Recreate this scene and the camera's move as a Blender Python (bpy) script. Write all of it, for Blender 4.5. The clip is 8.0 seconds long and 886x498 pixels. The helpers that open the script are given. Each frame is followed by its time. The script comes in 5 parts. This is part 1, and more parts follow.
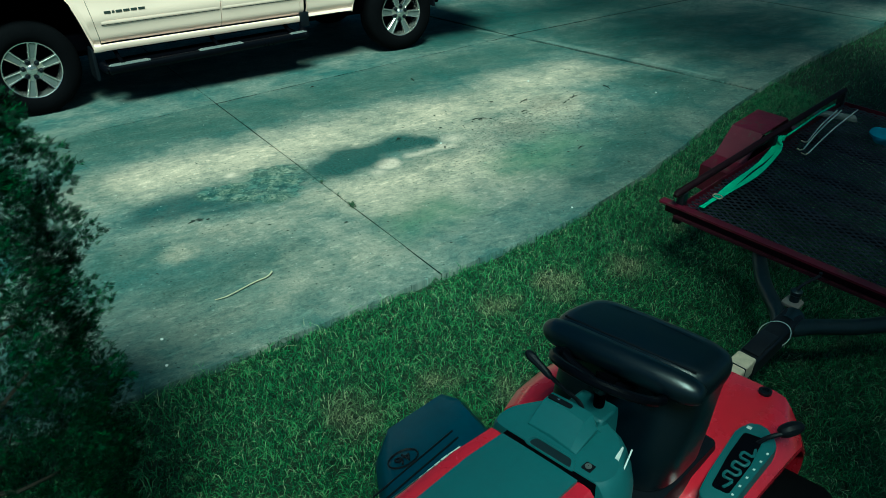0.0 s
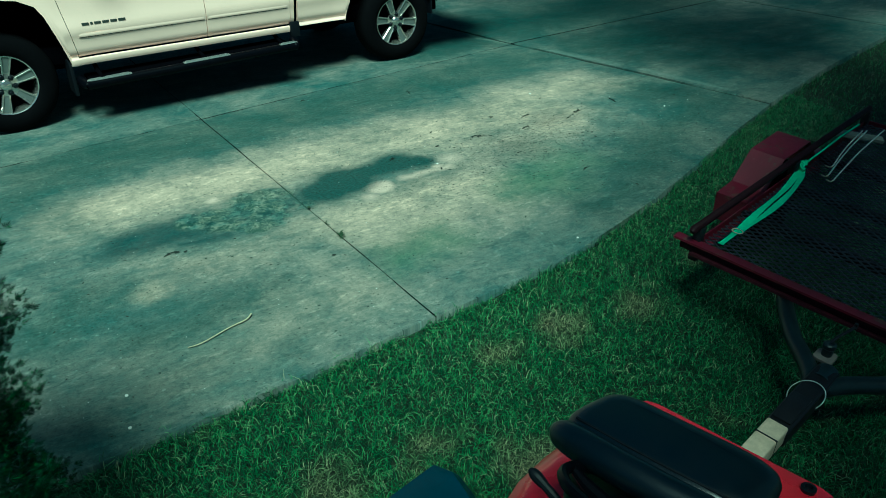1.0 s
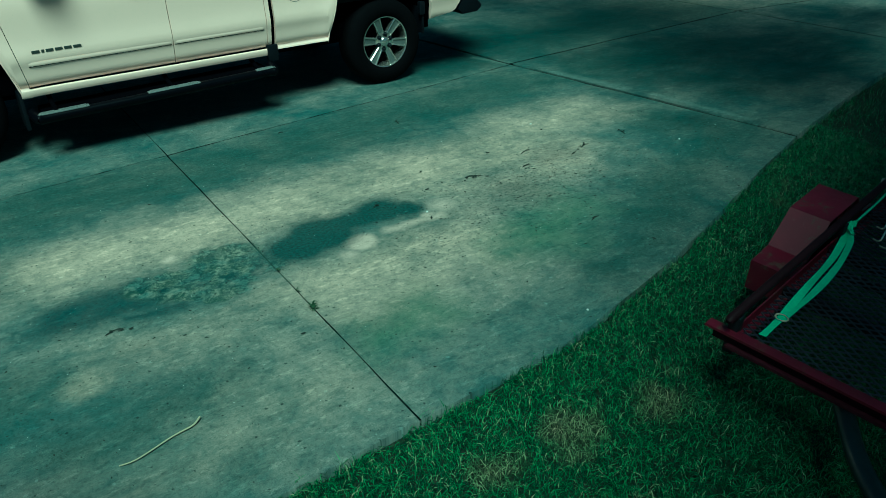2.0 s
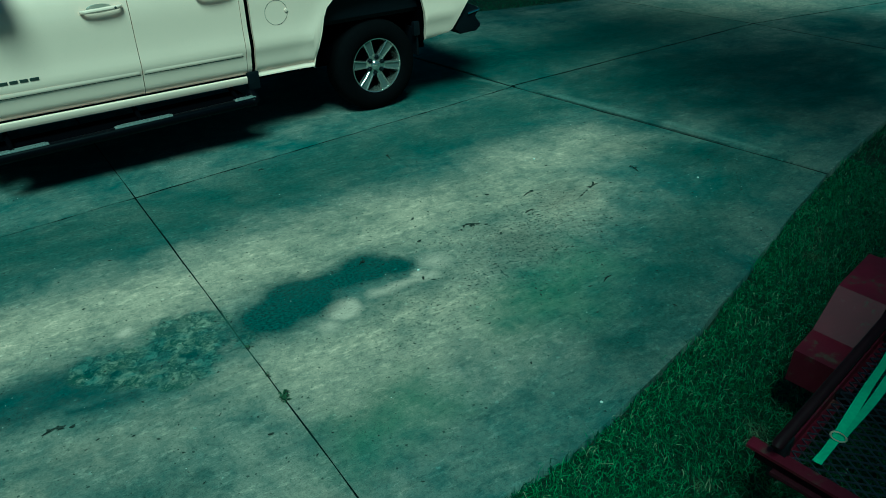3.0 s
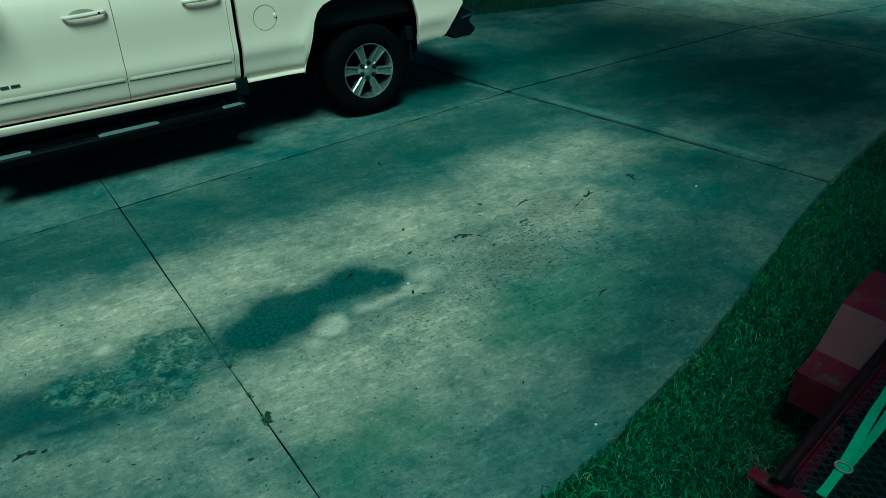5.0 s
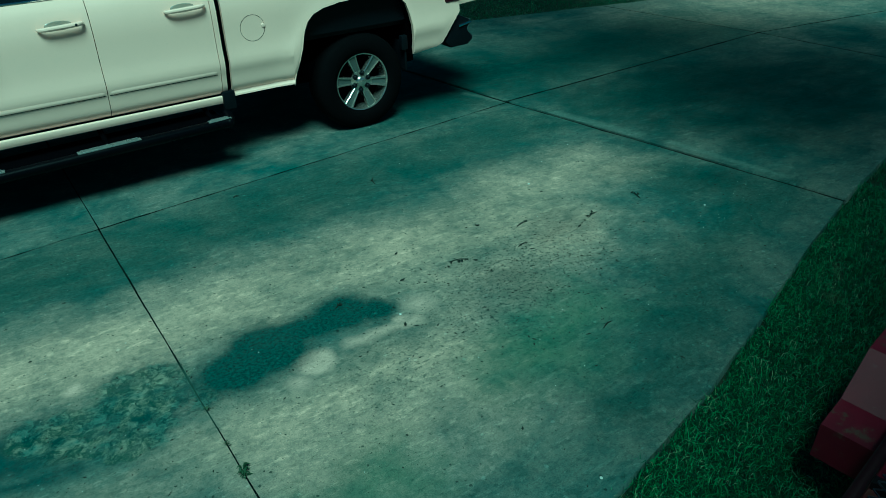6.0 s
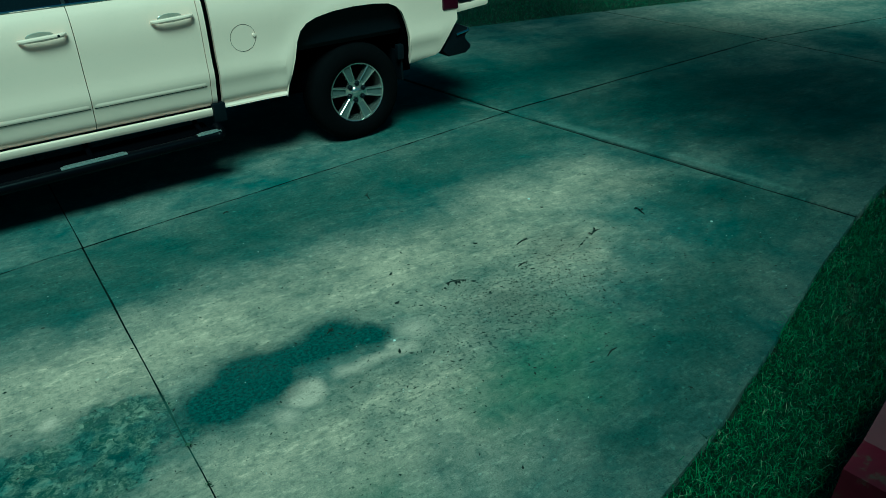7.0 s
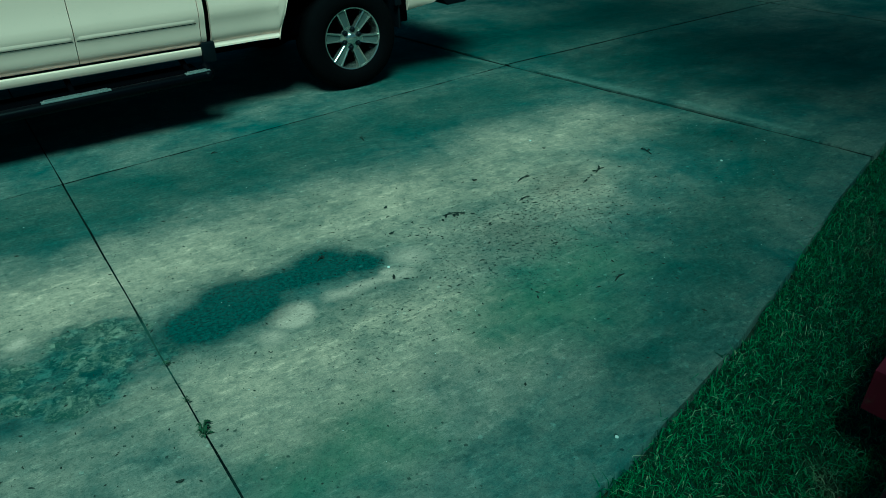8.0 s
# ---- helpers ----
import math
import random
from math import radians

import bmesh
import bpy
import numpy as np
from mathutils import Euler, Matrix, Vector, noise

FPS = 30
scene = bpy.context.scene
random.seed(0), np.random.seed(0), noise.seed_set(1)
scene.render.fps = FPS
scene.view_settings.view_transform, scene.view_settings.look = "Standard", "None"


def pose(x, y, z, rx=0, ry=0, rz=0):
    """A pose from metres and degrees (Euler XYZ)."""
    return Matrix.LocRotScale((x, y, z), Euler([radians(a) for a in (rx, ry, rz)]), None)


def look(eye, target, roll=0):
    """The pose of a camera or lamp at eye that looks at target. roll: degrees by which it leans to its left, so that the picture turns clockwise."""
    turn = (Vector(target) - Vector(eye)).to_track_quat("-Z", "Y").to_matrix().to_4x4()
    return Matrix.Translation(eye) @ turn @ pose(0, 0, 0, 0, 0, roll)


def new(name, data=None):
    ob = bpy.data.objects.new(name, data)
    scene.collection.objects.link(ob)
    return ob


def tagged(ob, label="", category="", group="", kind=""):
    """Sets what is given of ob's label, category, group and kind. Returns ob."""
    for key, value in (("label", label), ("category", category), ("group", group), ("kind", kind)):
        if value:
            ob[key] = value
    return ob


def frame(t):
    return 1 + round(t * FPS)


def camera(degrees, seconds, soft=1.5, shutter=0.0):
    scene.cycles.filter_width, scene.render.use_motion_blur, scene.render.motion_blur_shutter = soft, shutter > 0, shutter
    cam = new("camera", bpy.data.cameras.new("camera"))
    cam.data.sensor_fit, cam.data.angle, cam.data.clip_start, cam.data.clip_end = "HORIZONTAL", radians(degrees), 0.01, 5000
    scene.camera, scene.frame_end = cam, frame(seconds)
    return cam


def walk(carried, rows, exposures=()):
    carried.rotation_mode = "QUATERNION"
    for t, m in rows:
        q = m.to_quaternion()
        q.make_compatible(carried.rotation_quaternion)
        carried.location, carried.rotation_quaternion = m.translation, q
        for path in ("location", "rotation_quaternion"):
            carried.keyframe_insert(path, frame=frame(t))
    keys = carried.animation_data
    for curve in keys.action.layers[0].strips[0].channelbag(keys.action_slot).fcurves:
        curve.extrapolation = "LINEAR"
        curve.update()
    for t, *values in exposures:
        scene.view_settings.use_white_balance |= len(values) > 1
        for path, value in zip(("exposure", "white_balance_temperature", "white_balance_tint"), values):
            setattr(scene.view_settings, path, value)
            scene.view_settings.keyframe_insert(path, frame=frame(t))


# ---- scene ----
cam = camera(60.0, 8.0, soft=0.6)
PATH = [
    (0, (-4.343, -7.257, 2.112), (-3.373, -5.793, 1.154), -1.2),
    (0.5, (-4.25, -7.157, 2.114), (-3.285, -5.692, 1.155), -1.3),
    (1, (-4.088, -6.942, 2.125), (-3.122, -5.477, 1.164), -1.4),
    (1.5, (-3.865, -6.664, 2.139), (-2.899, -5.2, 1.177), -1.4),
    (1.7, (-3.774, -6.549, 2.137), (-2.806, -5.084, 1.179), -1.5),
    (3, (-3.218, -5.867, 2.219), (-2.26, -4.401, 1.254), -1.9),
    (3.5, (-3.141, -5.791, 2.22), (-2.183, -4.324, 1.256), -2.0),
    (4, (-3.123, -5.794, 2.214), (-2.163, -4.328, 1.251), -1.9),
    (5.5, (-3.037, -5.73, 2.208), (-2.076, -4.262, 1.247), -2.0),
    (6, (-2.903, -5.551, 2.218), (-1.944, -4.083, 1.256), -2.1),
    (6.5, (-2.792, -5.395, 2.233), (-1.831, -3.928, 1.272), -2.1),
    (7, (-2.769, -5.389, 2.217), (-1.808, -3.918, 1.261), -2.2),
    (7.5, (-2.762, -5.382, 1.96), (-1.798, -3.911, 1.008), -2.0),
    (8, (-2.772, -5.371, 1.791), (-1.806, -3.904, 0.835), -1.8),
]
walk(cam, [(t, look(eye, target, roll)) for t, eye, target, roll in PATH],
     exposures=[(0.0, 0.44, 4020, -42.0), (1.0, 0.26, 3900, -48.5), (1.7, -0.06, 3720, -53.5), (3.0, -0.46, 3370, -60.5), (8.0, -0.52, 3370, -60.5)])

# ---- world, sun ----
SUN_AZ, SUN_EL = 238.0, 57.0       # degrees: where the light comes from
world = bpy.data.worlds.new("world")
scene.world = world
world.use_nodes = True
wn = world.node_tree.nodes
sky = wn.new("ShaderNodeTexSky")
sky.sky_type = "NISHITA"
sky.sun_disc = False
sky.sun_elevation = radians(SUN_EL)
sky.sun_rotation = radians(90 - SUN_AZ)
wn["Background"].inputs["Strength"].default_value = 0.019
world.node_tree.links.new(sky.outputs[0], wn["Background"].inputs["Color"])
sun = new("sun", bpy.data.lights.new("sun", "SUN"))
sun.data.energy, sun.data.angle, sun.data.color = 5.2, radians(22), (1.0, 0.82, 0.61)
_d = Vector((math.cos(radians(SUN_AZ)) * math.cos(radians(SUN_EL)), math.sin(radians(SUN_AZ)) * math.cos(radians(SUN_EL)), math.sin(radians(SUN_EL))))
sun.matrix_world = look(_d * 30, (0, 0, 0))


# ---- node helpers ----
class Mat:
    """A node material under construction."""

    def __init__(self, name, rough=0.5, metal=0.0, color=(0.5, 0.5, 0.5)):
        self.m = bpy.data.materials.new(name)
        self.m.use_nodes = True
        self.nt = self.m.node_tree
        self.b = self.nt.nodes["Principled BSDF"]
        self.put("Roughness", rough)
        self.put("Metallic", metal)
        self.put("Base Color", (*color, 1))

    def put(self, socket, value):
        s = self.b.inputs[socket]
        if isinstance(value, bpy.types.NodeSocket):
            self.nt.links.new(value, s)
        else:
            s.default_value = value

    def node(self, kind, **inputs):
        n = self.nt.nodes.new(kind)
        for k, v in inputs.items():
            self.feed(n.inputs[k.replace("_", " ")], v)
        return n

    def feed(self, s, v):
        if isinstance(v, bpy.types.NodeSocket):
            self.nt.links.new(v, s)
        else:
            s.default_value = v

    def math(self, op, a, b=0.0, c=0.0, clamp=False):
        n = self.nt.nodes.new("ShaderNodeMath")
        n.operation, n.use_clamp = op, clamp
        for i, v in enumerate((a, b, c)):
            self.feed(n.inputs[i], v)
        return n.outputs[0]

    def vmath(self, op, a, b=(0, 0, 0)):
        n = self.nt.nodes.new("ShaderNodeVectorMath")
        n.operation = op
        self.feed(n.inputs[0], a)
        self.feed(n.inputs[1], b)
        return n.outputs["Value"] if op in ("LENGTH", "DISTANCE", "DOT_PRODUCT") else n.outputs[0]

    def coords(self, scale=(1, 1, 1), kind="Object"):
        tc = self.nt.nodes.new("ShaderNodeTexCoord")
        return self.vmath("MULTIPLY", tc.outputs[kind], scale)

    def noise(self, vec, scale, detail=4.0, rough=0.55, distort=0.0):
        n = self.node("ShaderNodeTexNoise", Vector=vec, Scale=scale, Detail=detail, Roughness=rough, Distortion=distort)
        return n.outputs["Fac"]

    def ramp(self, fac, *stops):
        n = self.nt.nodes.new("ShaderNodeValToRGB")
        self.feed(n.inputs[0], fac)
        e = n.color_ramp.elements
        while len(e) < len(stops):
            e.new(0.5)
        for el, (p, c) in zip(e, stops):
            el.position = p
            el.color = (*c, 1) if isinstance(c, tuple) else (c, c, c, 1)
        return n.outputs[0]

    def mix(self, fac, a, b, blend="MIX"):
        n = self.nt.nodes.new("ShaderNodeMix")
        n.data_type, n.blend_type = "RGBA", blend
        self.feed(n.inputs[0], fac)
        for i, v in ((6, a), (7, b)):
            self.feed(n.inputs[i], (*v, 1) if isinstance(v, tuple) and len(v) == 3 else v)
        return n.outputs[2]

    def bump(self, height, strength=0.3, dist=0.01):
        n = self.node("ShaderNodeBump", Height=height, Strength=strength, Distance=dist)
        self.put("Normal", n.outputs[0])

    def island(self):
        return self.nt.nodes.new("ShaderNodeNewGeometry").outputs["Random Per Island"]

    def random(self):
        return self.nt.nodes.new("ShaderNodeObjectInfo").outputs["Random"]


# ---- mesh helpers ----
def thing(name, label, category, m=None, group="", kind=""):
    e = new(name)
    e.empty_display_size = 0.1
    if m is not None:
        e.matrix_basis = m
    return tagged(e, label, category, group, kind)


def mesh_of(name, bm, material, smooth=35):
    me = bpy.data.meshes.new(name)
    bmesh.ops.recalc_face_normals(bm, faces=bm.faces)
    bm.to_mesh(me)
    bm.free()
    for mm in material if isinstance(material, (list, tuple)) else [material]:
        me.materials.append(mm.m if isinstance(mm, Mat) else mm)
    if smooth:
        me.polygons.foreach_set("use_smooth", [True] * len(me.polygons))
        me.set_sharp_from_angle(angle=radians(smooth))
    return me


def part(name, bm, material, parent=None, label="", at=None, smooth=35):
    """One mesh object under a thing or a part. Its vertices are in the thing's own frame."""
    ob = new(name, mesh_of(name, bm, material, smooth))
    if parent is not None:
        ob.parent = parent
        if parent.type == "MESH":
            ob.matrix_parent_inverse = parent.matrix_basis.inverted()
    if at is not None:
        ob.matrix_basis = at
    return tagged(ob, label)


def box(bm, x0, x1, y0, y1, z0, z1, bevel=0.0, segs=2, m=None):
    r = bmesh.ops.create_cube(bm, size=1.0)
    vs = r["verts"]
    for v in vs:
        v.co = Vector(((x0 + x1) / 2 + v.co.x * (x1 - x0), (y0 + y1) / 2 + v.co.y * (y1 - y0), (z0 + z1) / 2 + v.co.z * (z1 - z0)))
    if bevel:
        es = list({e for v in vs for e in v.link_edges})
        out = bmesh.ops.bevel(bm, geom=es, offset=bevel, segments=segs, affect="EDGES", profile=0.6)
        vs = list({v for f in out["faces"] for v in f.verts} | {v for v in vs if v.is_valid})
    if m is not None:
        bmesh.ops.transform(bm, matrix=m, verts=[v for v in vs if v.is_valid])
    return bm


def tube(bm, pts, r, sides=10, closed=False):
    """A round bar along a line of points; r may be a list."""
    pts = [Vector(p) for p in pts]
    n = len(pts)
    rings, side = [], None
    for i, p in enumerate(pts):
        a = pts[(i - 1) % n] if closed or i else p
        b = pts[(i + 1) % n] if closed or i < n - 1 else p
        t = (b - a).normalized()
        if side is None:
            side = t.orthogonal().normalized()
        side = (side - t * side.dot(t)).normalized()
        up = t.cross(side)
        rr = r[i] if isinstance(r, (list, tuple)) else r
        rings.append([bm.verts.new(p + (side * math.cos(k * 2 * math.pi / sides) + up * math.sin(k * 2 * math.pi / sides)) * rr) for k in range(sides)])
    for i in range(n if closed else n - 1):
        ra, rb = rings[i], rings[(i + 1) % n]
        for k in range(sides):
            bm.faces.new((ra[k], ra[(k + 1) % sides], rb[(k + 1) % sides], rb[k]))
    if not closed:
        bm.faces.new(rings[0][::-1])
        bm.faces.new(rings[-1])
    return bm


def prism(bm, outline, lo, hi, axis="z", bevel=0.0, segs=2):
    """An outline of (u, v) drawn out from lo to hi along an axis."""
    def at(u, v, w):
        return {"z": (u, v, w), "y": (u, w, v), "x": (w, u, v)}[axis]
    a = [bm.verts.new(at(u, v, lo)) for u, v in outline]
    b = [bm.verts.new(at(u, v, hi)) for u, v in outline]
    n = len(a)
    fs = [bm.faces.new(a[::-1]), bm.faces.new(b)]
    for i in range(n):
        fs.append(bm.faces.new((a[i], a[(i + 1) % n], b[(i + 1) % n], b[i])))
    if bevel:
        es = list({e for f in fs[:2] for e in f.edges})
        bmesh.ops.bevel(bm, geom=es, offset=bevel, segments=segs, affect="EDGES", profile=0.6)
    return bm


def lathe(bm, profile, centre=(0, 0, 0), axis="y", steps=40, caps=False):
    """A profile of (radius, along) turned round an axis."""
    rings = []
    for r, w in profile:
        ring = []
        for k in range(steps):
            a = 2 * math.pi * k / steps
            u, v = r * math.cos(a), r * math.sin(a)
            p = {"y": (u, w, v), "z": (u, v, w), "x": (w, u, v)}[axis]
            ring.append(bm.verts.new(Vector(p) + Vector(centre)))
        rings.append(ring)
    for ra, rb in zip(rings, rings[1:]):
        for k in range(steps):
            bm.faces.new((ra[k], ra[(k + 1) % steps], rb[(k + 1) % steps], rb[k]))
    for ring, inv in ((rings[0], True), (rings[-1], False)) if caps else ():
        bm.faces.new(ring[::-1] if inv else ring)
    return bm


def sheet(bm, rows, closed=False):
    """A skin over rows of points."""
    vs = [[bm.verts.new(p) for p in row] for row in rows]
    for ra, rb in zip(vs, vs[1:]):
        for k in range(len(ra) - (0 if closed else 1)):
            k2 = (k + 1) % len(ra)
            bm.faces.new((ra[k], ra[k2], rb[k2], rb[k]))
    return bm


def lip(bm, shift):
    """Turns the open border of a skin inwards, to give it thickness."""
    es = [e for e in bm.edges if e.is_boundary]
    out = bmesh.ops.extrude_edge_only(bm, edges=es)
    for v in out["geom"]:
        if isinstance(v, bmesh.types.BMVert):
            v.co += Vector(shift)
    return bm


def curve_at(pts, x):
    """Straight-line reading of a table of (x, value)."""
    return float(np.interp(x, [p[0] for p in pts], [p[1] for p in pts]))


def smooth_line(pts, n):
    """A smooth line of n points through a few."""
    pts = [Vector(p) for p in pts]
    out = []
    for k in range(n):
        f = k / (n - 1) * (len(pts) - 1)
        i = min(int(f), len(pts) - 2)
        t = f - i
        p0, p1, p2, p3 = pts[max(i - 1, 0)], pts[i], pts[i + 1], pts[min(i + 2, len(pts) - 1)]
        out.append(0.5 * ((2 * p1) + (p2 - p0) * t + (2 * p0 - 5 * p1 + 4 * p2 - p3) * t * t + (3 * p1 - p0 - 3 * p2 + p3) * t ** 3))
    return out


def rounded(pts, n=5, r=0.04):
    """An outline with its corners rounded."""
    out = []
    m = len(pts)
    for i in range(m):
        p, a, c = Vector(pts[i]), Vector(pts[i - 1]), Vector(pts[(i + 1) % m])
        ra = min(r, (a - p).length * 0.45)
        rc = min(r, (c - p).length * 0.45)
        s, e = p + (a - p).normalized() * ra, p + (c - p).normalized() * rc
        for k in range(n + 1):
            f = k / n
            out.append(tuple(s * (1 - f) ** 2 + p * 2 * f * (1 - f) + e * f * f))
    return out


def loft(b, sections):
    """A closed skin through rings of equal counts."""
    sheet(b, sections, closed=True)
    for ring in (0, len(sections) - 1):
        b.verts.ensure_lookup_table()
        n = len(sections[0])
        b.faces.new([b.verts[ring * n + k] for k in range(n)])
    return b


# ---- materials ----
def blob(m, pos, x0, y0, x1, y1, r, soft):
    """1 near the line from (x0, y0) to (x1, y1), falling to 0 past r."""
    d = Vector((x1 - x0, y1 - y0, 0))
    n2 = max(d.length_squared, 1e-6)
    if n2 < 0.045:          # short enough for a plain disc
        dist = m.vmath("DISTANCE", pos, ((x0 + x1) / 2, (y0 + y1) / 2, 0))
        r += 0.25 * math.sqrt(n2)
        return m.math("MULTIPLY_ADD", dist, -1.0 / soft, (r + soft * 0.5) / soft, clamp=True)
    rel = m.vmath("SUBTRACT", pos, (x0, y0, 0))
    t = m.math("DIVIDE", m.vmath("DOT_PRODUCT", rel, tuple(d)), n2, clamp=True)
    sc = m.nt.nodes.new("ShaderNodeVectorMath")
    sc.operation = "SCALE"
    sc.inputs[0].default_value = d
    m.feed(sc.inputs["Scale"], t)
    dist = m.vmath("DISTANCE", rel, sc.outputs[0])
    return m.math("MULTIPLY_ADD", dist, -1.0 / soft, (r + soft * 0.5) / soft, clamp=True)


def union(m, *fs):
    out = fs[0]
    for f in fs[1:]:
        out = m.math("MAXIMUM", out, f)
    return out


def concrete_material():
    m = Mat("weathered_concrete", 0.85)
    g = m.nt.nodes.new("ShaderNodeNewGeometry").outputs["Position"]
    flat = m.vmath("MULTIPLY", g, (1, 1, 0))

    def waver(scale, size, detail=5.0):
        n = m.node("ShaderNodeTexNoise", Vector=flat, Scale=scale, Detail=detail, Roughness=0.65).outputs["Color"]
        return m.vmath("ADD", flat, m.vmath("MULTIPLY", m.vmath("SUBTRACT", n, (0.5, 0.5, 0.5)), (size, size, 0)))

    def lay(base, amount, factor, color):
        return m.mix(m.math("MULTIPLY", factor, amount), base, color)

    def dots(scale, most, shift=(0, 0, 0), stretch=(1, 1, 1)):
        """Scattered round marks of many sizes, most of them tiny."""
        v = m.node("ShaderNodeTexVoronoi", Vector=m.vmath("MULTIPLY", m.vmath("ADD", pd, shift), stretch), Scale=scale)
        r = m.math("POWER", m.node("ShaderNodeSeparateColor", Color=v.outputs["Color"]).outputs[0], 5.0)
        edge = m.math("MULTIPLY_ADD", r, most, 0.02)
        return m.math("MULTIPLY", m.math("SUBTRACT", edge, v.outputs["Distance"]), 14.0, clamp=True)

    p, pf, pw, pd = waver(2.2, 0.70, 8.0), waver(6.0, 0.22, 8.0), waver(8.0, 0.085, 7.0), waver(60.0, 0.018, 3.0)
    streak = m.noise(m.vmath("MULTIPLY", p, (0.55, 1.9, 1)), 1.6, 9.0, 0.70)
    cloud = m.noise(flat, 1.3, 10.0, 0.70, 0.3)
    mid = m.noise(flat, 7.0, 8.0, 0.72)
    fine = m.noise(flat, 52.0, 6.0, 0.76)
    grain = m.noise(flat, 150.0, 4.0, 0.7)
    broom = m.noise(m.vmath("MULTIPLY", pd, (6.0, 120.0, 1)), 1.0, 4.0, 0.65)
    base = m.mix(m.ramp(cloud, (0.36, 0.0), (0.62, 1.0)), (0.046, 0.102, 0.094), (0.225, 0.220, 0.182))
    base = lay(base, 0.65, m.ramp(streak, (0.47, 0.0), (0.62, 1.0)), (0.037, 0.078, 0.072))
    # pale cream patches over the slabs
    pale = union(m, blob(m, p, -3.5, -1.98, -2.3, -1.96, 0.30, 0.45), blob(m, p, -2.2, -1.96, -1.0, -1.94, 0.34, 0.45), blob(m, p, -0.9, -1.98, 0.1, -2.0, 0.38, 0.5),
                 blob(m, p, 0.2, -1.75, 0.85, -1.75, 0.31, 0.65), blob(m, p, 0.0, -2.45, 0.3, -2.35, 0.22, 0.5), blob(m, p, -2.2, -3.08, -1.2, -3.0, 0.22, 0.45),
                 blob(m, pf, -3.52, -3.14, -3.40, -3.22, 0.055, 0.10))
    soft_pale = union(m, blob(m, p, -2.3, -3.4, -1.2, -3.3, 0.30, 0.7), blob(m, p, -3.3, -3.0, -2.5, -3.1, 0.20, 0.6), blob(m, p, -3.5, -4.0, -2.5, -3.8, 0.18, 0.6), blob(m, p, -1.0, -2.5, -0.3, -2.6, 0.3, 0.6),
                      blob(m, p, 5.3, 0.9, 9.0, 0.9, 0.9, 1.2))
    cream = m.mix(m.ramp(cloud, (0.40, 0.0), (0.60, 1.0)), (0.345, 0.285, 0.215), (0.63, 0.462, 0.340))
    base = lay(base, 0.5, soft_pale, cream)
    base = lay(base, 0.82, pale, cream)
    base = lay(base, 0.42, m.ramp(mid, (0.48, 0.0), (0.64, 1.0)), (0.040, 0.086, 0.080))
    # damp and algae along the parked truck and lawn, darker past the far joint
    # the blob from 0.3 to 1.2 paints the truck tail's shade into the colour
    damp_shade = union(m, blob(m, p, -3.6, -1.02, -0.7, -0.98, 0.42, 0.40), blob(m, p, -0.6, -0.85, 1.1, -0.75, 0.42, 0.45), blob(m, p, 0.3, 0.0, 1.2, 0.1, 0.30, 0.5), blob(m, p, 1.2, -2.2, 1.5, -2.9, 0.26, 0.5),
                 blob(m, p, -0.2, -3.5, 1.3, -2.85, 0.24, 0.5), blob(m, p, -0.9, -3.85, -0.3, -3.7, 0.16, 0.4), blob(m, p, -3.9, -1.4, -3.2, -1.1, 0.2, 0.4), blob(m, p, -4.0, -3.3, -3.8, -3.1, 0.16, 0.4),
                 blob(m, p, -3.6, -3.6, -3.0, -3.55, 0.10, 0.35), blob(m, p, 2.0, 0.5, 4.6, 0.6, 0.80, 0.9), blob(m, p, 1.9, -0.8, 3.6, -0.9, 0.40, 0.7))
    # dark far patches; the last blob paints the tailgate's shade on the slab
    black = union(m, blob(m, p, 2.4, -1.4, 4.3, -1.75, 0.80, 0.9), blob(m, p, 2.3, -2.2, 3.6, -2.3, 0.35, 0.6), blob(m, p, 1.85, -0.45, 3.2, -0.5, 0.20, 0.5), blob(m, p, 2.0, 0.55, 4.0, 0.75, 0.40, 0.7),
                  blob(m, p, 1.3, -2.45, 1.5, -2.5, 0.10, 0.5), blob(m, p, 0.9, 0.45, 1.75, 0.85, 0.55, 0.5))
    base = lay(base, 0.64, damp_shade, m.mix(m.ramp(fine, (0.40, 0.0), (0.62, 1.0)), (0.013, 0.045, 0.037), (0.050, 0.088, 0.066)))
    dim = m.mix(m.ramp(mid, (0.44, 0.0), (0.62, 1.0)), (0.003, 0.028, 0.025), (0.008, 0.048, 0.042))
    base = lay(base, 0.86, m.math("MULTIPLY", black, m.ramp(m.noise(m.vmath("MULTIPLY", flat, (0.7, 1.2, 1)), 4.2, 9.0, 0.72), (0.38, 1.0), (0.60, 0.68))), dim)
    # pale worn border beside the far joint
    worn = union(m, blob(m, pw, 1.46, -0.75, 1.62, -1.55, 0.055, 0.07), blob(m, pw, 1.68, -1.8, 1.79, -2.75, 0.030, 0.05), blob(m, pw, 1.2, 0.25, 1.33, -0.15, 0.03, 0.06))
    base = lay(base, 0.50, worn, (0.20, 0.23, 0.195))
    flakes = m.ramp(m.noise(m.vmath("MULTIPLY", flat, (0.5, 1.3, 1)), 17.0, 10.0, 0.78), (0.545, 0.0), (0.575, 1.0))
    base = lay(base, 0.55, flakes, m.vmath("MULTIPLY", base, (1.75, 1.62, 1.6)))
    scuffs = m.ramp(m.noise(m.vmath("MULTIPLY", flat, (0.45, 1.2, 1)), 12.0, 10.0, 0.75), (0.545, 0.0), (0.60, 1.0))
    base = lay(base, 0.30, scuffs, m.vmath("MULTIPLY", base, (0.30, 0.42, 0.42)))
